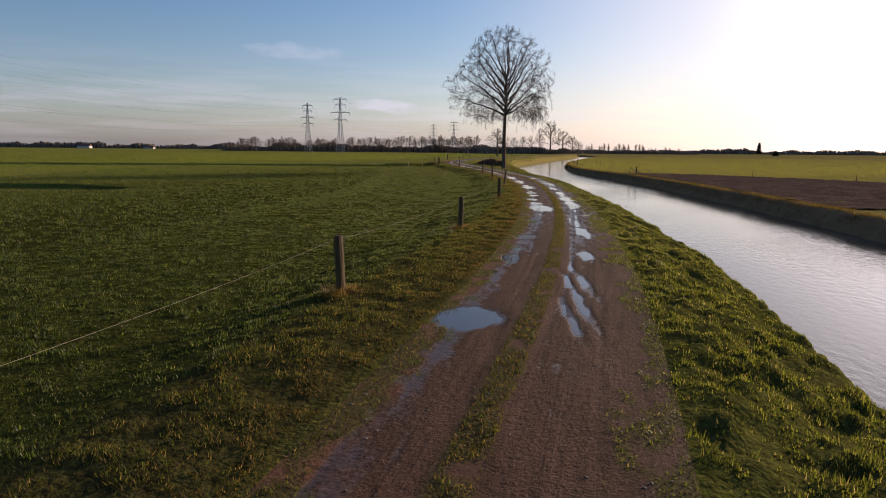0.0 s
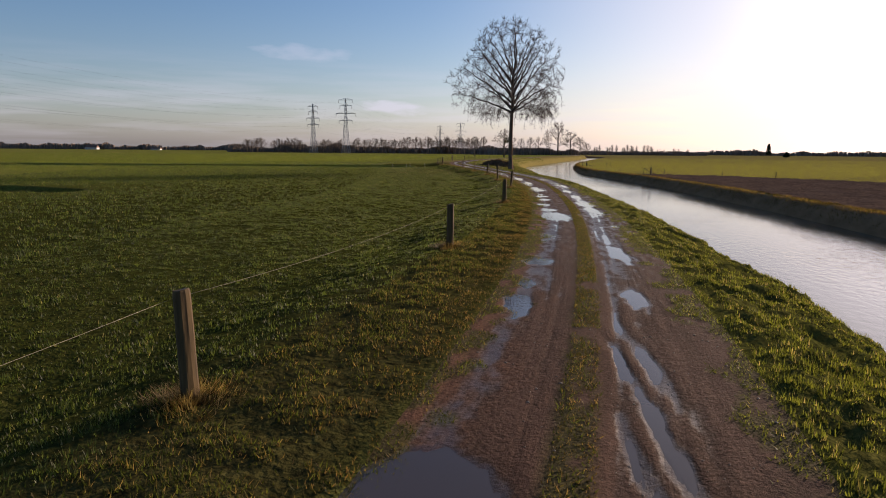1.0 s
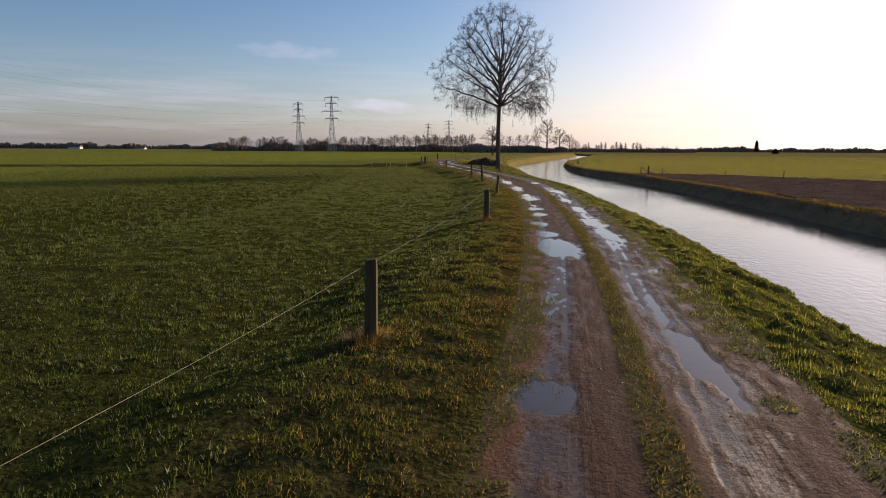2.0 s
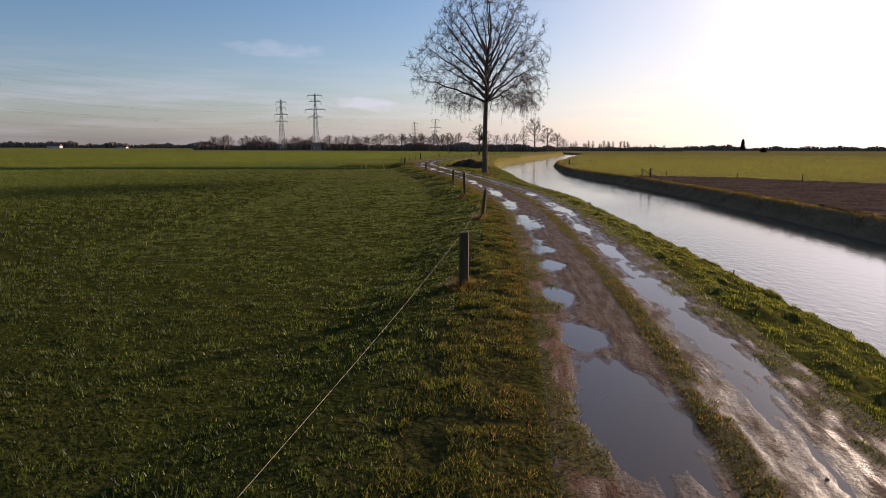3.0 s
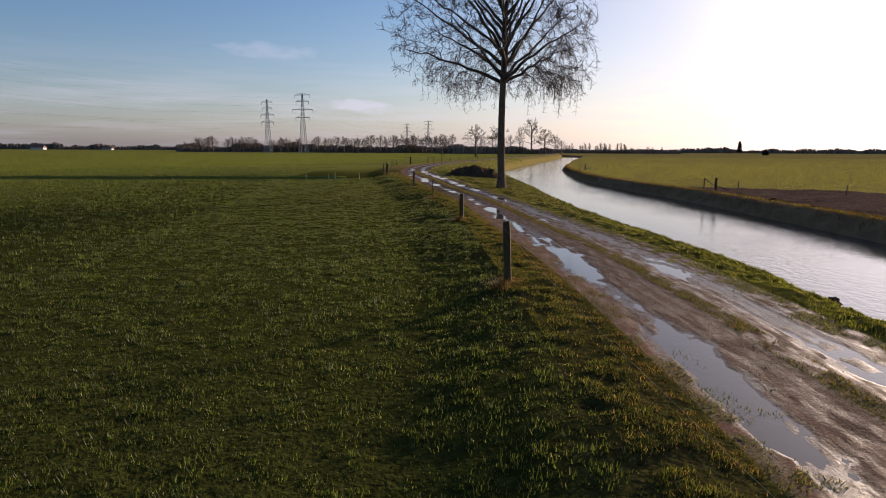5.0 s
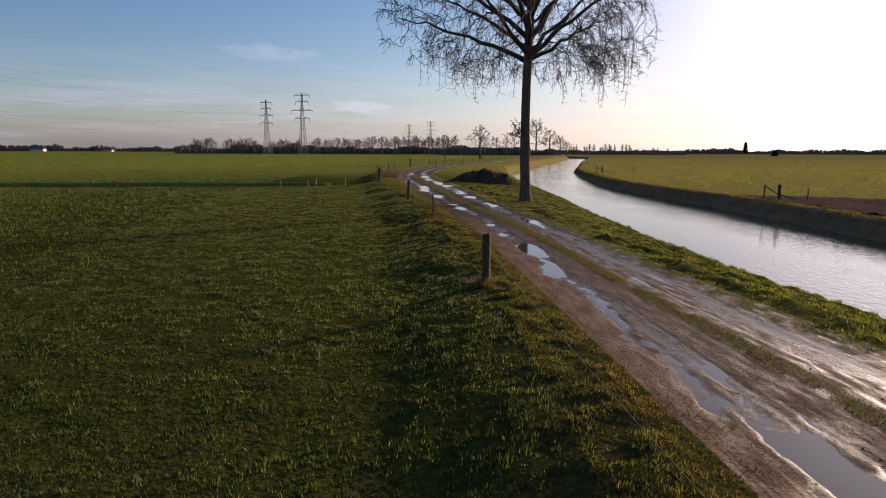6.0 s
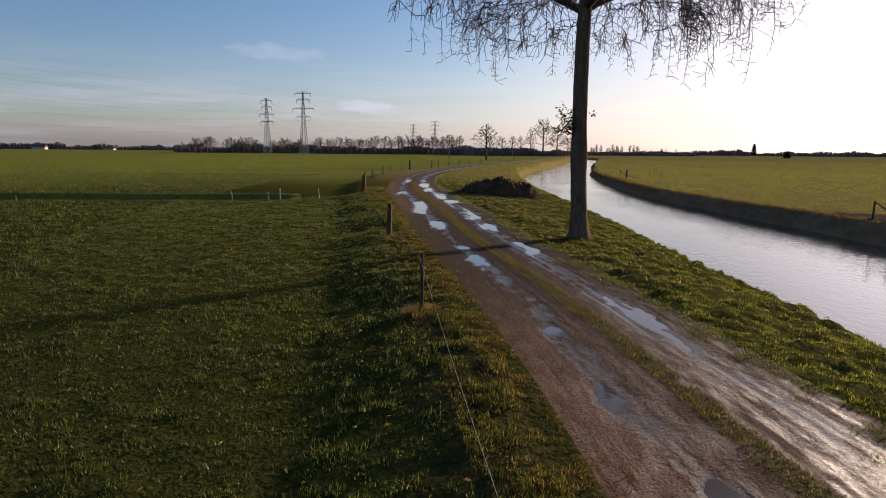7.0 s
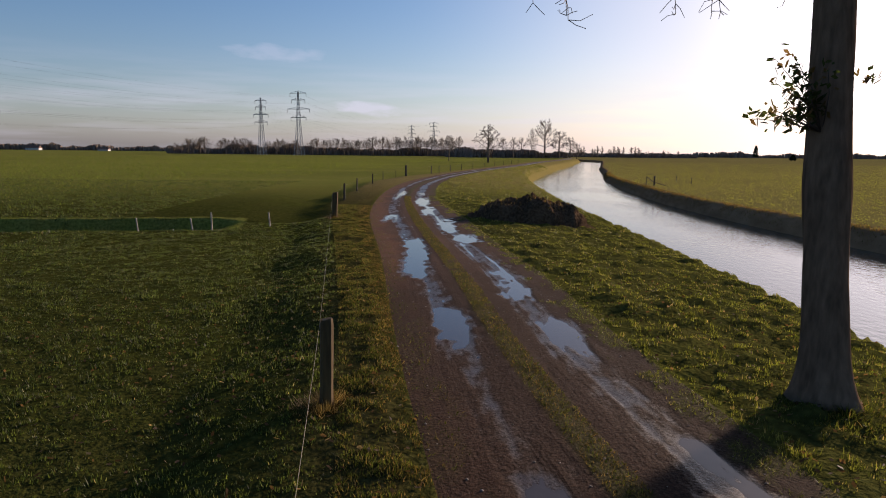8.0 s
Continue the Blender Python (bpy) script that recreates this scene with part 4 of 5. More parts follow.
# ---- posts and rails across the canal ----
def gate(x, y, h, mirror=1):
    z = land(x, y)
    root = tagged(new("field_gate_end"), "dark timber posts with a sloping brace at the water's edge", "fence end")
    root.location = (x, y, z)
    for name, pts, r in (("post", [(0, 0, -0.3), (0, 0, h)], 0.13), ("post", [(-0.95 * mirror, 0.5, -0.3), (-0.9 * mirror, 0.5, h * 0.95)], 0.06),
                         ("brace", [(-0.9 * mirror, 0.5, h * 0.9), (0, 0, h * 0.3)], 0.045), ("rail", [(0, 0, h * 0.35), (1.5 * mirror, -0.4, -0.02)], 0.05)):
        t = Tubes()
        t.add([Vector(p) for p in pts], [r, r * 0.92], 8)
        part(name, t.mesh(name, DARK_WOOD, False), root)
    return root


gate(26.9, 101.3, 1.2)
gate(26.8, 163, 1.25)
for x, y in ((28.6, 100.3), (34.6, 93.4), (40.9, 91.2), (49, 80), (57, 72), (33.5, 168), (34, 176)):
    post("field_stake", x, y, 0.95, 0.05, random.uniform(-0.05, 0.05), 0, DARK_WOOD, "small dark stake in the far pasture", "stake", "stakes across the canal")


# ---- trees ----
class Grower:
    """A bare tree: limbs fork into ever finer twigs."""

    def __init__(self, seed, keep=(9, 7, 5), fine=0.01, segs=(6, 5, 4, 3), sides=(7, 5, 3, 3)):
        self.r, self.tubes, self.keep, self.fine, self.segs, self.sides = random.Random(seed), Tubes(), keep, fine, segs, sides

    def grow(self, p, d, length, radius, level, pull):
        r = self.r
        n = self.segs[min(level, 3)]
        pts, rad = [p.copy()], [radius]
        d = d.normalized()
        step = length / n
        for k in range(n):
            wild = 0.14 if level == 0 else 0.26
            d = (d + Vector((r.gauss(0, wild), r.gauss(0, wild), r.gauss(0, wild * 0.85) + pull * (0.5 + k / n) * 0.22))).normalized()
            p = p + d * step
            pts.append(p.copy())
            rad.append(max(self.fine * 0.6, radius * (1 - 0.82 * (k + 1) / n)))
        self.tubes.add(pts, rad, self.sides[min(level, 3)])
        if level >= len(self.keep):
            return
        count = self.keep[level]
        for c in range(count):
            t = (0.36 if level == 0 else 0.22) + (0.64 if level == 0 else 0.78) * (c + r.random()) / count
            k = min(int(t * n), n - 1)
            q = pts[k].lerp(pts[k + 1], t * n - k)
            axis = (pts[k + 1] - pts[k]).normalized()
            side = axis.cross(Vector((r.gauss(0, 1), r.gauss(0, 1), r.gauss(0, 1)))).normalized()
            spread = r.uniform(0.6, 1.15)
            child = (axis * math.cos(spread) + side * math.sin(spread)).normalized()
            ln = length * r.uniform(0.32, 0.52) * (1.15 - 0.55 * t)
            self.grow(q, child, max(ln, 0.25), max(self.fine, rad[k] * 0.6), level + 1, (pull * 0.6 if level > 0 else pull * 1.1) - 0.05 + (0.05 if q.z > 12 else 0))


def winter_crown(seed):
    """A rounded leafless crown: limbs fan out to the outline, ever finer twigs fill it, long sprays hang below."""
    r = np.random.default_rng(seed)
    tubes = Tubes()
    heart = np.array((0.15, 0.8, 7.6))
    heights, widths = (5.4, 6.4, 7.9, 9.8, 11.8, 13.5, 15.6, 17.0, 18.0, 18.6), (2.6, 4.3, 5.9, 6.8, 6.75, 6.1, 4.8, 3.5, 2.0, 0.5)
    nodes, ways, sizes = [], [], []

    def bezier(p0, p1, p2, p3, n, wild):
        t = np.linspace(0, 1, n + 1)[:, None]
        pts = (1 - t) ** 3 * p0 + 3 * (1 - t) ** 2 * t * p1 + 3 * (1 - t) * t * t * p2 + t ** 3 * p3
        pts[1:-1] += r.normal(0, wild, (n - 1, 3))
        return pts

    def lay(pts, r0, r1, sides, keep=True):
        n = len(pts)
        rad = r0 + (r1 - r0) * (np.arange(n) / (n - 1)) ** 0.8
        tubes.add([Vector(p) for p in pts], rad, sides)
        if keep:
            d = np.gradient(pts, axis=0)
            d /= np.linalg.norm(d, axis=1)[:, None] + 1e-9
            nodes.extend(pts[1:])
            ways.extend(d[1:])
            sizes.extend(rad[1:])

    def axis(h):
        return np.array((-0.055 * min(h, 9) + 0.0075 * min(h, 9) ** 2 + 0.02 * max(h - 9, 0), 0.10 * min(h, 9), h))

    def rim(h, az, share=1.0):
        w = np.interp(h, heights, widths) * share * (1 + 0.13 * math.sin(3 * az + 0.5 * h) + 0.09 * math.sin(7 * az - 1.3 * h + 2))
        return np.array((-0.35 + w * math.cos(az), 0.85 + w * math.sin(az), h))

    # the leader and the great limbs
    lay(np.array([axis(h) + (h > 9.5) * np.array((0.14 * math.sin(h), 0.12 * math.cos(1.3 * h), 0)) for h in np.linspace(8.6, 17.9, 13)]), 0.2, 0.02, 8)
    for k in range(30):
        t = k / 29
        az = k * 2.39996 + 0.5
        h0 = 7.0 + 5.2 * t ** 1.25
        h1 = 9.5 + 8.4 * t ** 0.85 + r.uniform(-0.5, 0.5)
        p0, p3 = axis(h0), rim(h1, az + r.normal(0, 0.12), 0.93)
        reach = np.linalg.norm(p3 - p0)
        out = np.array((math.cos(az), math.sin(az), 0.0))
        rise = 0.55 + 0.75 * t
        p1 = p0 + (out + np.array((0, 0, rise))) / math.hypot(1, rise) * reach * 0.36
        p2 = p3 - (out * (1.0 - 0.5 * t) + np.array((0, 0, 0.25 + 0.8 * t))) * reach * 0.28
        lay(bezier(p0, p1, p2, p3, 12, 0.055), 0.06 + 0.0115 * reach * (1 - 0.3 * t), 0.02, 6)

    def fill(count, inner, thick, fine, n, sides, wild, low):
        h = r.uniform(low, 18.5, count * 2)
        h = h[r.random(count * 2) < np.interp(h, heights, widths) / 7.0][:count]
        share = inner + (1 - inner) * np.sqrt(r.random(len(h)))
        goals = np.array([rim(a, z, q) for a, z, q in zip(h, r.uniform(0, 2 * math.pi, len(h)), share)])
        goals = goals[np.argsort(np.linalg.norm(goals - heart, axis=1))]
        for goal in goals:
            at, way = np.array(nodes), np.array(ways)
            gap = goal - at
            dist = np.linalg.norm(gap, axis=1) + 1e-6
            turn = 1 - np.sum(gap * way, axis=1) / dist
            inward = np.linalg.norm(at - heart, axis=1) > np.linalg.norm(goal - heart) + 0.15
            k = int(np.argmin(dist * (1 + 0.55 * turn) + 3.0 * inward))
            p0, d, w = at[k], way[k], dist[k]
            if w < 0.12 or w > 4.5:
                continue
            lift = np.array((0, 0, (0.10 if goal[2] > 9.5 else -0.12) * w))
            r0 = min(sizes[k] * 0.75, thick * (0.5 + 0.5 * w))
            lay(bezier(p0, p0 + d * w * 0.33, goal - gap[k] * 0.3 - lift, goal, n, wild * w), max(r0, fine), fine, sides)

    fill(360, 0.30, 0.045, 0.015, 6, 5, 0.034, 6.8)
    fill(1500, 0.30, 0.024, 0.013, 4, 3, 0.05, 6.4)
    # the finest twigs, zigzagging off every branch
    at, way = np.array(nodes), np.array(ways)
    far = np.linalg.norm(at[:, :2] - heart[:2], axis=1)
    pick = np.flatnonzero((far > 0.8) | (at[:, 2] > 12))
    for k in r.choice(pick, 8500):
        d = way[k] + r.normal(0, 0.75, 3)
        d[2] += 0.15 if at[k][2] > 10 else -0.35
        d /= np.linalg.norm(d)
        w = r.uniform(0.22, 0.62)
        mid = at[k] + d * w * 0.5 + r.normal(0, 0.05, 3)
        tip = at[k] + d * w + np.array((0, 0, 0.05 if at[k][2] > 10 else -0.12))
        lay(np.array((at[k], mid, tip)), 0.012, 0.0085, 3, False)
    # long sprays hanging from the lower limbs
    low = np.flatnonzero((at[:, 2] < 10.2) & (at[:, 2] > 6.9) & (far > 0.9) & (far < 5.4))
    for k in r.choice(low, 165):
        w = min(r.uniform(0.7, 3.8), at[k][2] - r.uniform(4.6, 6.9))
        if w < 0.3:
            continue
        out = at[k] - heart
        out[2] = 0
        out /= np.linalg.norm(out)
        p3 = at[k] + out * w * 0.38 + r.normal(0, 0.18, 3) * np.array((1, 1, 0)) - np.array((0, 0, w * 0.9))
        spray = bezier(at[k], at[k] + out * w * 0.45, p3 + np.array((0, 0, w * 0.4)) + out * 0.1, p3, 10, 0.022)
        lay(spray, 0.015, 0.008, 3, False)
        for j in range(2, 11):
            for _ in range(2):
                d = r.normal(0, 1, 3) * np.array((1, 1, 0.5)) + np.array((0, 0, -0.45))
                d *= r.uniform(0.12, 0.45) / np.linalg.norm(d)
                q = spray[j]
                lay(np.array((q, q + d * 0.55 + r.normal(0, 0.025, 3), q + d + np.array((0, 0, r.uniform(-0.1, 0.12))))), 0.009, 0.0065, 3, False)
    return tubes


def lone_tree(x, y):
    z = land(x, y) - 0.05
    root = tagged(new("bare_tree"), "tall leafless roadside tree with a dark trunk and drooping outer twigs", "tree")
    root.location = (x, y, z)
    bm = bmesh.new()
    sides, rings = 28, []
    rr = random.Random(4)
    bumps = [rr.uniform(-1, 1) for _ in range(7)]
    for k in range(49):
        h = 9.2 * k / 48
        base = 0.25 - 0.006 * h + 0.17 * math.exp(-h / 0.35) + 0.03 * math.exp(-((h - 2.6) / 0.5) ** 2)
        ring = []
        for s in range(sides):
            a = 2 * math.pi * s / sides
            q = base * (1 + 0.05 * math.sin(3 * a + bumps[0] + h * 0.4) + 0.025 * math.sin(5 * a - h * 0.9) + 0.14 * math.exp(-h / 0.3) * math.sin(5 * a + 1)) + 0.014 * (noise.noise(Vector((math.cos(a) * 3, math.sin(a) * 3, h * 1.6))))
            ring.append(bm.verts.new((q * math.cos(a) - 0.055 * h + 0.0075 * h * h, q * math.sin(a) + 0.10 * h, h)))
        rings.append(ring)
    for lo, hi in zip(rings, rings[1:]):
        for s in range(sides):
            bm.faces.new((lo[s], lo[(s + 1) % sides], hi[(s + 1) % sides], hi[s]))
    for f in bm.faces:
        f.smooth = True
    part("trunk", bm_mesh("trunk", bm, BARK), root, "dark rough-barked straight trunk")
    part("crown", winter_crown(9).mesh("crown", TWIG), root, "fine bare branches and twigs")
    # a leafy spray sprouting from the trunk
    lr = random.Random(3)
    verts, faces = [], []
    for base, count, low_turn, high_turn, reach in ((Vector((-0.26, 0.2, 3.28)), 13, 98, 172, 0.95), (Vector((0.24, 0.28, 3.85)), 2, 5, 40, 0.28)):
        stems = Tubes()
        for k in range(count):
            turn = math.radians(low_turn + (high_turn - low_turn) * (k + lr.random()) / count)
            long = reach * lr.uniform(0.55, 1.05)
            tip = base + Vector((math.cos(turn), lr.gauss(0, 0.3), math.sin(turn))) * long
            mid = (base + tip) / 2 + Vector((lr.gauss(0, 0.04), lr.gauss(0, 0.04), 0.05))
            stems.add([base, mid, tip], [0.010, 0.007, 0.003], 3)
            for _ in range(int(34 * long / 0.95) + 2):
                t = lr.uniform(0.25, 1.05)
                c = base.lerp(mid, t * 2) if t < 0.5 else mid.lerp(tip, t * 2 - 1)
                c = c + Vector((lr.gauss(0, 0.045), lr.gauss(0, 0.06), lr.gauss(0, 0.045)))
                u, v = Vector((lr.gauss(0, 1), lr.gauss(0, 1), lr.gauss(0, 1))).normalized(), Vector((lr.gauss(0, 1), lr.gauss(0, 1), lr.gauss(0, 1))).normalized()
                q = lr.uniform(0.035, 0.065)
                i = len(verts)
                verts += [c - u * q, c - u * q * 0.2 + v * q * 0.55, c + u * q, c - u * q * 0.1 - v * q * 0.5]
                faces.append((i, i + 1, i + 2, i + 3))
        part("spray_stem", stems.mesh("spray_stem", TWIG), root)
    part("leafy_spray", mesh_of("leafy_spray", verts, faces, LEAF, False), root, "few brown-green leaves on the trunk")["kind"] = "stuff"
    return root


lone_tree(5.1, 83.0)
tuft(5.1, 82.6, 900, 0.5, 0.11, BLADE_DRY, "rough grass round the tree foot")


def far_tree(name, seed, style, mat=None):
    """A distant bare tree about ten metres high."""
    root = new(name)
    g = Grower(seed, (8, 5), 0.045, (4, 3, 2, 2), (4, 3, 3, 3))
    r = g.r
    stem = Tubes()
    if style == "poplar":
        stem.add([Vector((0, 0, -0.3)), Vector((0, 0, 4)), Vector((0.1, 0, 9.5))], [0.2, 0.14, 0.03], 5)
        for k in range(26):
            h = 2 + 7 * k / 26
            az = k * 2.4
            g.grow(Vector((0, 0, h)), Vector((math.cos(az) * 0.42, math.sin(az) * 0.42, 1)), 2.6 * (1.2 - k / 36), 0.12, 1, 0.2)
    elif style == "pollard":
        stem.add([Vector((0, 0, -0.3)), Vector((0, 0, 3.0))], [0.3, 0.26], 5)
        stem.add([Vector((0, 0, 2.9)), Vector((0.15, 0.1, 6)), Vector((0.1, 0, 9.2))], [0.22, 0.14, 0.04], 4)
        for k in range(14):
            az, up = k * 2.4, k / 13
            g.grow(Vector((0.1 * up, 0, 1.2 + 5.4 * up + 0.4 * r.random())), Vector((math.cos(az) * (0.75 - 0.3 * up), math.sin(az) * (0.75 - 0.3 * up), 1.0)), (6.2 - 3.2 * up) * r.uniform(0.8, 1.05), 0.09, 0, 0.25)
    else:
        stem.add([Vector((0, 0, -0.3)), Vector((0.1, 0, 3)), Vector((0.0, 0, 6.5)), Vector((0.1, 0, 9.4))], [0.3, 0.24, 0.14, 0.03], 5)
        for k in range(15):
            h = 2.6 + 5.6 * k / 15
            az, el = k * 2.4, math.radians(20 + 45 * k / 15)
            g.grow(Vector((0, 0, h)), Vector((math.cos(az) * math.cos(el), math.sin(az) * math.cos(el), math.sin(el))), 4.6 * (1.1 - 0.6 * k / 15), 0.09, 0, 0.15)
    part("trunk", stem.mesh("trunk", HAZED_FAR_BARK), root)
    part("crown", g.tubes.mesh("crown", HAZED_FAR_BARK), root)
    return root


KINDS = {"poplar": [far_tree("poplar", k, "poplar") for k in (21, 22)], "pollard": [far_tree("pollard_tree", k, "pollard") for k in (31, 32, 33)], "oak": [far_tree("field_tree", k, "oak") for k in (41, 42, 43)]}
LABELS = {"poplar": ("slender leafless poplar on the horizon", "far poplars"), "pollard": ("leafless pollard tree in the distant row", "far tree row"), "oak": ("bare spreading tree beyond the pasture", "far field trees")}
used = set()


def plant(kind, x, y, height, wide=1.0, turn=0.0):
    k = len(used) % len(KINDS[kind])
    src = KINDS[kind][k]
    z = land(x, y)
    m = Matrix.Translation((x, y, z)) @ Matrix.Rotation(turn, 4, "Z") @ Matrix.Diagonal((height / 10 * wide, height / 10 * wide, height / 10, 1))
    used.add((x, y))
    if "label" not in src:
        src.matrix_basis = m
        ob = src
    else:
        ob = src.copy()
        scene.collection.objects.link(ob)
        for c in src.children:
            q = c.copy()
            scene.collection.objects.link(q)
            q.parent = ob
        ob.matrix_basis = m
    tagged(ob, LABELS[kind][0], "tree", LABELS[kind][1])
    return ob


def bearing(px, dist):
    """The spot that far away on the bearing given as a slope x/y from the start of the track."""
    return 1.6 + px * dist, -3.9 + dist


tr = random.Random(5)
# the distant row behind the pylons, in clumps: slopes of bearing from and to, height of the trees
for s0, s1, h, w in ((-0.386, -0.376, 9, 0.9), (-0.370, -0.345, 14, 1.05), (-0.327, -0.309, 13.5, 0.9), (-0.301, -0.285, 14.5, 0.9), (-0.262, -0.249, 14, 0.85), (-0.245, -0.222, 13, 0.85), (-0.201, -0.178, 14.5, 0.8),
                     (-0.166, -0.129, 15, 0.75), (-0.117, -0.096, 16.5, 0.75), (-0.087, -0.046, 16, 0.75), (-0.040, -0.003, 17, 0.75)):
    clump = max(2, round((s1 - s0) / 0.0062))
    for k in range(clump):
        s = s0 + (s1 - s0) * k / (clump - 1) + tr.uniform(-0.0015, 0.0015)
        plant("pollard", *bearing(s, 640 + tr.uniform(-15, 15)), h * tr.uniform(0.86, 1.1), w * tr.uniform(1.05, 1.5), tr.uniform(0, 6))
for x, y, h, w in ((10.5, 300, 12.5, 1.15), (-3.5, 330, 10.0, 0.8), (62, 549, 27, 0.95), (54, 560, 21, 0.5), (72, 545, 19, 1.1), (79, 540, 17, 1.0), (48, 575, 15, 0.8), (30, 520, 13, 0.9), (38, 530, 14, 0.8), (23, 540, 12, 0.8), (86, 552, 13, 1.0)):
    plant("oak", x, y, h, w, tr.uniform(0, 6))
s = 0.163
while s < 0.305:
    plant("poplar", *bearing(s + tr.uniform(-0.002, 0.002), 900 + tr.uniform(-20, 20)), tr.uniform(9, 14.5) * (1 if s < 0.25 else 0.7), tr.uniform(1.2, 2.0), tr.uniform(0, 6))
    s += tr.choice((0.003, 0.005, 0.011))


def wood_band(name, s0, s1, dist, low, high, n, mat, label, seed):
    """Distant undergrowth: a deep band of countless upright twig clumps."""
    r = np.random.default_rng(seed)
    s = s0 + (s1 - s0) * r.random(n)
    dd = dist + r.random(n) * 30
    x, y = 1.6 + s * dd, -3.9 + dd
    hgt = (low + (high - low) * fbm(s * 45, s * 0 + seed, 5) ** 1.3) * (0.4 + 0.6 * r.random(n))
    a = r.random(n) * math.pi
    w = (0.2 + 0.6 * r.random(n)) * dist / 500
    z = np.where(x > 20, RIGHT_Z, LEFT_Z - 0.1) - 0.3
    side = np.stack((np.cos(a) * w, np.sin(a) * w, np.zeros(n)), -1)
    root = np.stack((x, y, z), -1)
    tip = root + np.stack((r.normal(0, 0.9, n), r.normal(0, 0.9, n), hgt), -1)
    verts = np.stack((root - side, root + side, tip + side * 0.75, tip - side * 0.75), 1).reshape(-1, 3)
    tagged(new(name, quick_mesh(name, verts, np.arange(4 * n), 4, mat)), label, "woods", kind="stuff")


wood_band("far_hedge", -0.40, 0.02, 655, 3.5, 12, 7500, HAZED_WOODLAND, "dark leafless undergrowth below the distant tree row", 1)
wood_band("far_hedge", -0.02, 0.14, 560, 3.5, 10, 5000, HAZED_WOODLAND, "dense bare scrub near the canal bend", 2)
wood_band("far_woods", -1.6, -0.38, 1400, 5, 22, 11000, HAZED_WOODLAND, "low dark woods on the horizon", 3)
wood_band("far_woods", 0.12, 0.33, 930, 3, 8, 3500, HAZED_WOODLAND, "low hedge below the far poplars", 4)
wood_band("far_woods", 0.30, 1.6, 1300, 4.0, 15, 8000, HAZED_WOODLAND, "low dark woods on the sunny horizon", 5)
wood_band("far_woods", -0.40, 0.35, 1500, 4, 11, 6000, HAZED_WOODLAND, "pale distant woods behind the fields", 6)


def conifer(x, y, h, r0, label):
    rr = random.Random(int(x))
    root = tagged(new("conifer"), label, "tree")
    root.location = (x, y, land(x, y))
    t = Tubes()
    t.add([Vector((0, 0, -0.3)), Vector((0, 0, h))], [0.3, 0.05], 6)
    part("trunk", t.mesh("trunk", HAZED_FAR_BARK), root)
    verts, faces = [], []
    for _ in range(1500):
        k = rr.random()
        q = r0 * (1.05 - k) ** 0.55 * rr.random() ** 0.5
        a = rr.uniform(0, 6.283)
        c = Vector((q * math.cos(a), q * math.sin(a), h * (0.1 + 0.9 * k)))
        u = Vector((rr.gauss(0, 1), rr.gauss(0, 1), rr.gauss(0, 1))) * r0 * 0.12
        v = Vector((rr.gauss(0, 1), rr.gauss(0, 1), rr.gauss(0, 1))) * r0 * 0.12
        i = len(verts)
        verts += [c - u, c + u, c + v]
        faces.append((i, i + 1, i + 2))
    part("crown", mesh_of("crown", verts, faces, PINE, False), root)


conifer(523, 1239, 21, 5.0, "dark evergreen rising above the horizon")
conifer(300, 668, 5.0, 3.0, "round dark bush alone in the far pasture")


# ---- power line ----
def pylon(h, arms, label):
    root = tagged(new("pylon"), label, "pylon", "high-voltage pylons")
    half = 0.06 * h

    def width(z):
        t = z / h
        return half * (1 - t) ** 1.0 * 0.75 + half * 0.10 + half * 0.25 * max(0, 1 - t * 2.2) ** 2
    levels = [h * (1 - (1 - k / 13) ** 1.25) for k in range(14)]
    for sx in (-1, 1):
        for sy in (-1, 1):
            t = Tubes()
            t.add([Vector((sx * width(z), sy * width(z), z)) for z in [-0.3] + levels[1:]], [0.18] * 6 + [0.15] * 8, 4)
            part("leg", t.mesh("leg", STEEL, False), root)
    t = Tubes()
    for z0, z1 in zip(levels, levels[1:]):
        a, b = width(z0), width(z1)
        for p, q in (((-a, -a), (b, -b)), ((a, -a), (-b, -b)), ((-a, a), (b, b)), ((a, a), (-b, b)), ((-a, -a), (-b, b)), ((-a, a), (-b, -b)), ((a, -a), (b, b)), ((a, a), (b, -b))):
            t.add([Vector((*p, z0)), Vector((*q, z1))], [0.075, 0.075], 3)
    part("bracing", t.mesh("bracing", STEEL, False), root)
    for f, reach in arms:
        z = f * h
        w = width(z)
        t = Tubes()
        t.add([Vector((-reach, 0, z)), Vector((reach, 0, z))], [0.16, 0.16], 4)
        for sx in (-1, 1):
            tip = Vector((sx * reach, 0, z))
            for sy in (-1, 1):
                t.add([Vector((sx * w, sy * w, z)), tip], [0.22, 0.16], 4)
            t.add([Vector((sx * w, 0, z + 1.5)), tip], [0.1, 0.08], 4)
            for k in (0.3, 0.6):
                t.add([Vector((sx * (w + (reach - w) * k), 0, z)), Vector((sx * (w + (reach - w) * k * 0.9), 0, z + 1.5 * (1 - k)))], [0.07, 0.07], 3)
        arm = part("crossarm", t.mesh("crossarm", STEEL, False), root)
        for sx in (-1, 1):
            i = Tubes()
            i.add([Vector((sx * reach * 0.97, 0, z - 0.1)), Vector((sx * reach * 0.97, 0, z - 2.4))], [0.14, 0.14], 5)
            part("insulator", i.mesh("insulator", PORCELAIN), arm)
    return root


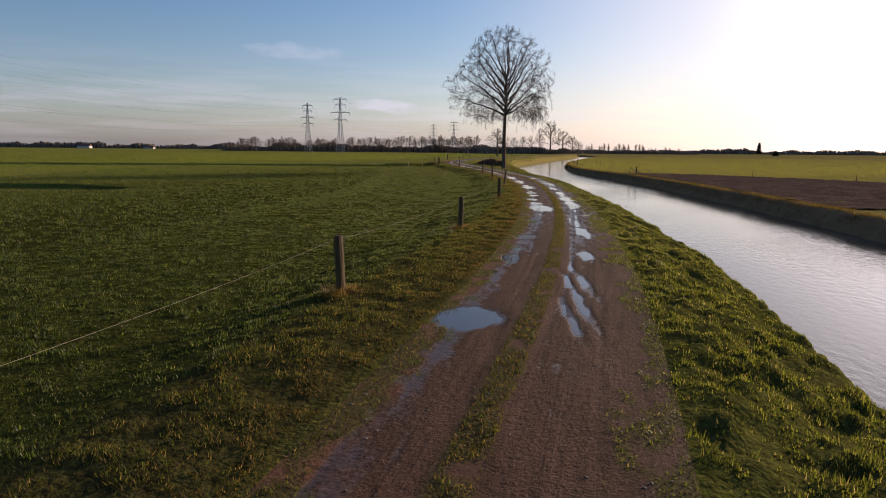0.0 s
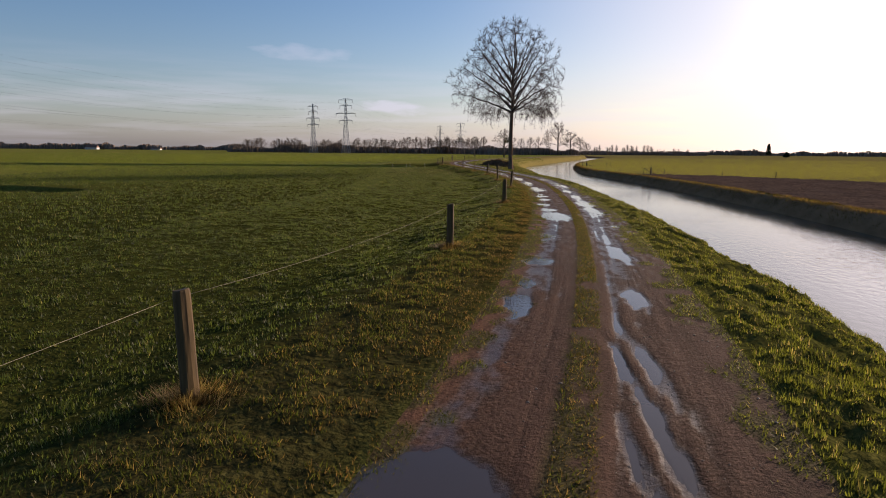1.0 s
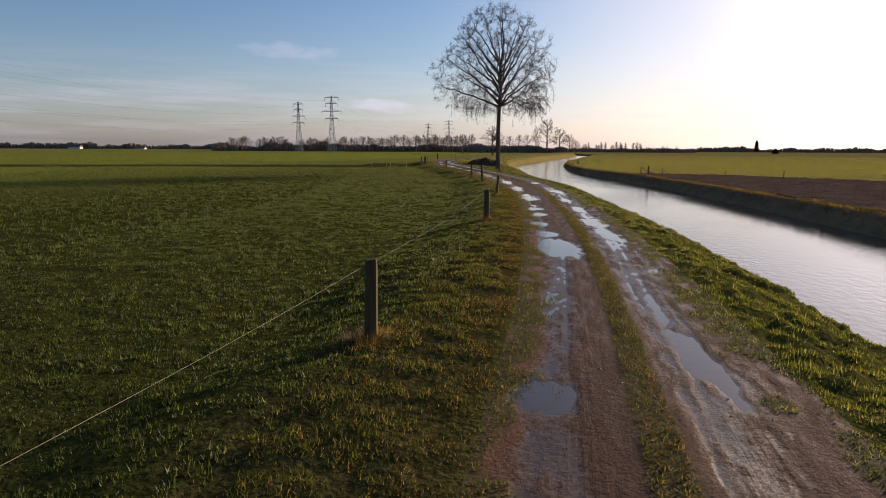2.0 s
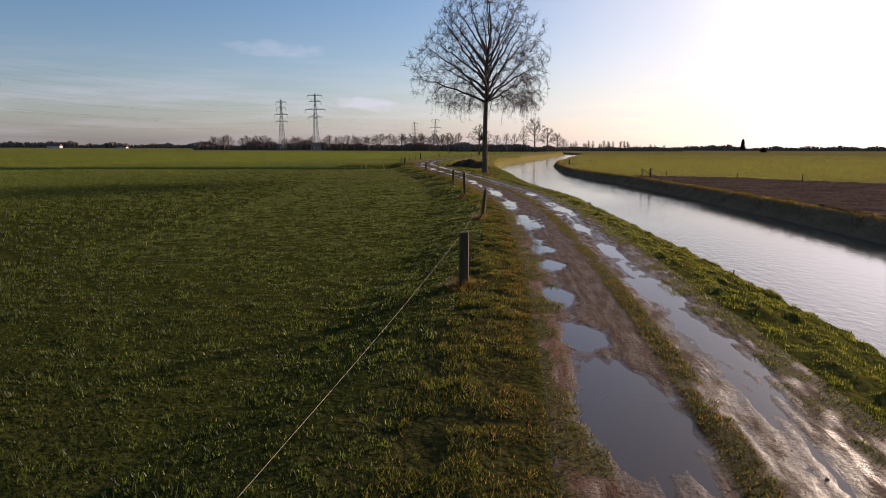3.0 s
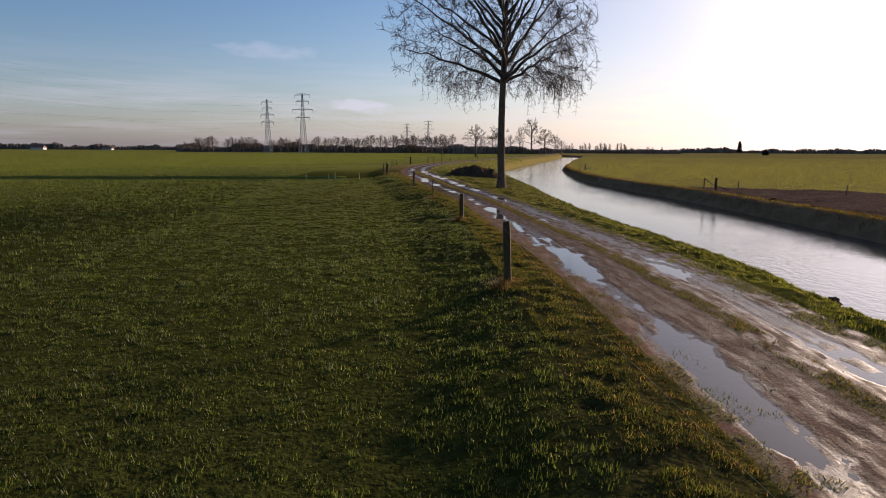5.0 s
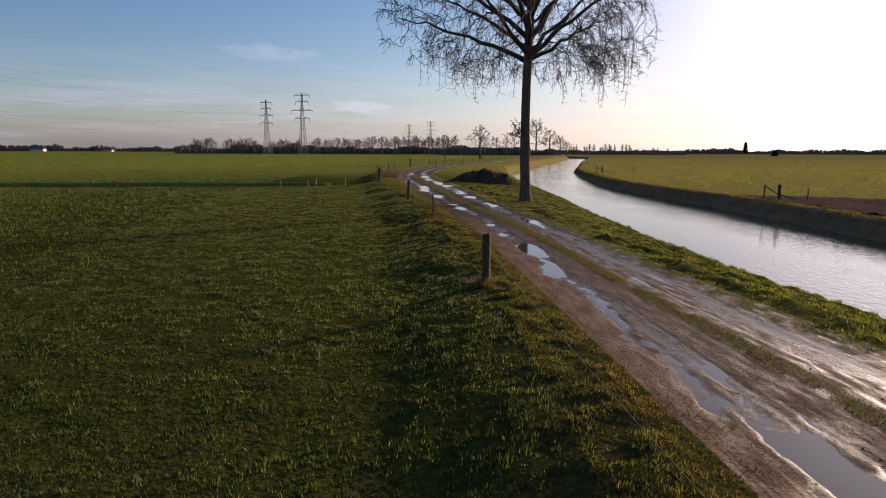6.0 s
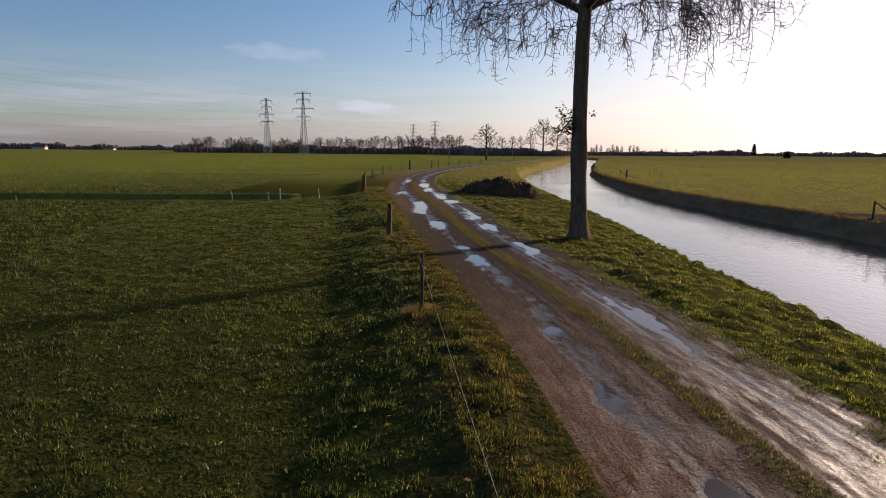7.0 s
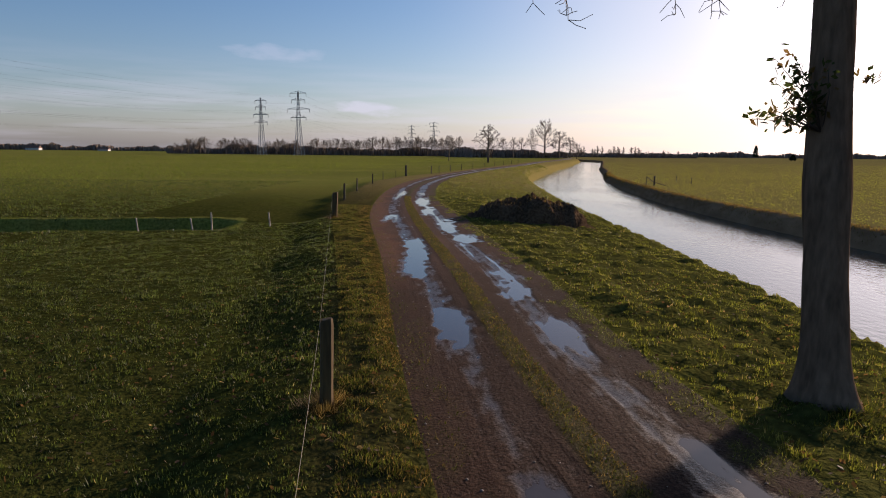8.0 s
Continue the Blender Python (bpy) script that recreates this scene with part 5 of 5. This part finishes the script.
ARMS_A, ARMS_B = ((0.95, 4.6), (0.84, 4.2), (0.71, 6.0), (0.58, 5.2)), ((0.975, 6.2), (0.87, 5.2), (0.73, 8.6), (0.6, 5.8))
line_turn = math.atan2(78, 446)
SITES = ((-145.4, 554, 41.5, ARMS_A, "tall galvanised lattice pylon with four short crossarms"), (-113, 535, 44.5, ARMS_B, "tall galvanised lattice pylon with wide crossarms"),
         (-67.5, 1000, 41.5, ARMS_A, "distant lattice pylon above the tree row"), (-35.5, 981, 44.5, ARMS_B, "distant wide-armed lattice pylon"),
         (-223, 108, 41.5, ARMS_A, "lattice pylon carrying the line past the field"), (-191, 89, 44.5, ARMS_B, "wide-armed pylon carrying the line past the field"))
for x, y, h, arms, label in SITES:
    ob = pylon(h, arms, label)
    ob.matrix_basis = Matrix.Translation((x, y, LEFT_Z - 0.1)) @ Matrix.Rotation(-line_turn, 4, "Z")
for near_site, far_site in ((4, 0), (5, 1), (0, 2), (1, 3)):
    x0, y0, h, arms, _ = SITES[near_site]
    x1, y1 = SITES[far_site][:2]
    for f, reach in arms:
        for sx in (-1, 1):
            off = Vector((math.cos(line_turn), -math.sin(line_turn), 0)) * sx * reach * 0.97
            a, b = Vector((x0, y0, f * h - 2.8)) + off, Vector((x1, y1, f * h - 2.8)) + off
            t = Tubes()
            t.add([a.lerp(b, k / 24) - Vector((0, 0, 9 * 4 * (k / 24) * (1 - k / 24))) for k in range(25)], [0.015] * 25, 3)
            tagged(new("power_cable", t.mesh("power_cable", CABLE)), "slack overhead power cable between pylons", "power cable", "overhead cables")


# ---- heap by the bend ----
def heap(cx, cy):
    bm = bmesh.new()
    n, m = 90, 44
    grid = []
    for i in range(n):
        row = []
        for j in range(m):
            x, y = -3.0 + 6.0 * i / (n - 1), -1.9 + 3.8 * j / (m - 1)
            e = (x / 2.75) ** 2 + (y / 1.65) ** 2
            h = 1.0 * max(0.0, 1 - e) ** 0.6 if e < 1 else -0.2
            if e < 1:
                h += 0.42 * noise.noise(Vector((x * 1.1, y * 1.3, 3))) + 0.24 * noise.noise(Vector((x * 3.2, y * 3.2, 1))) + 0.12 * noise.noise(Vector((x * 8, y * 8, 5)))
            row.append(bm.verts.new((x, y, h)))
        grid.append(row)
    for i in range(n - 1):
        for j in range(m - 1):
            bm.faces.new((grid[i][j], grid[i + 1][j], grid[i + 1][j + 1], grid[i][j + 1]))
    root = tagged(new("heap"), "dark rotting heap of plant waste beside the track", "heap")
    root.location = (cx, cy, land(cx, cy) - 0.1)
    part("mound", bm_mesh("mound", bm, MANURE), root)
    hr = random.Random(8)
    verts, faces = [], []
    for _ in range(2600):
        a, q = hr.uniform(0, 6.283), math.sqrt(hr.random())
        x, y = 2.7 * q * math.cos(a), 1.6 * q * math.sin(a)
        z = 1.0 * max(0.0, 1 - q * q) ** 0.6 + 0.42 * noise.noise(Vector((x * 1.1, y * 1.3, 3))) + 0.24 * noise.noise(Vector((x * 3.2, y * 3.2, 1))) - 0.02
        d = Vector((hr.gauss(0, 1), hr.gauss(0, 1), hr.gauss(0.3, 0.7))).normalized() * hr.uniform(0.08, 0.3)
        s = Vector((hr.gauss(0, 1), hr.gauss(0, 1), 0)).normalized() * 0.012
        p = Vector((x, y, z))
        i = len(verts)
        verts += [p - s, p + s, p + d]
        faces.append((i, i + 1, i + 2))
    part("stalks", mesh_of("stalks", verts, faces, BLADE_STRAW, False), root, "loose straw and stalks")


heap(3.7, 105.0)


def clod(x, y):
    bm = bmesh.new()
    bmesh.ops.create_icosphere(bm, subdivisions=4, radius=1)
    for v in bm.verts:
        k = 1 + 0.35 * noise.noise(v.co * 1.7) + 0.2 * noise.noise(v.co * 4.5)
        v.co = Vector((v.co.x * 0.19 * k, v.co.y * 0.17 * k, v.co.z * 0.12 * k + 0.03))
    ob = new("turf_clod", bm_mesh("turf_clod", bm, MANURE))
    ob.location = (x, y, land(x, y))
    tagged(ob, "black clump of torn turf at the lip of the bank", "turf clod")


clod(9.35, 51.6)


# ---- farms far away ----
def farm(x, y, l, w, h, label):
    root = tagged(new("farmhouse"), label, "farm building", "farms on the horizon")
    root.location = (x, y, land(x, y))
    bm = bmesh.new()
    bmesh.ops.create_cube(bm, size=1, matrix=Matrix.Translation((0, 0, h * 0.22)) @ Matrix.Diagonal((l, w, h * 0.5, 1)))
    part("wall", bm_mesh("wall", bm, WHITE), root)
    bm = bmesh.new()
    v = [bm.verts.new(p) for p in ((-l / 2 - 0.4, -w / 2 - 0.4, h * 0.47), (l / 2 + 0.4, -w / 2 - 0.4, h * 0.47), (l / 2 + 0.4, w / 2 + 0.4, h * 0.47), (-l / 2 - 0.4, w / 2 + 0.4, h * 0.47), (-l / 2, 0, h), (l / 2, 0, h))]
    for f in ((0, 1, 5, 4), (2, 3, 4, 5), (1, 2, 5), (3, 0, 4), (3, 2, 1, 0)):
        bm.faces.new([v[k] for k in f])
    part("roof", bm_mesh("roof", bm, ROOF), root)
    for k in range(4):
        bm = bmesh.new()
        bmesh.ops.create_cube(bm, size=1, matrix=Matrix.Translation((-l * 0.36 + k * l * 0.24, -w / 2 - 0.02, h * 0.25)) @ Matrix.Diagonal((1.2, 0.12, 1.4, 1)))
        part("window", bm_mesh("window", bm, DARK_WOOD), root)


farm(-765, 1230, 24, 10, 8, "low white farm building with a red-brown roof")
farm(-620, 1200, 18, 9, 5, "long white shed on the horizon")
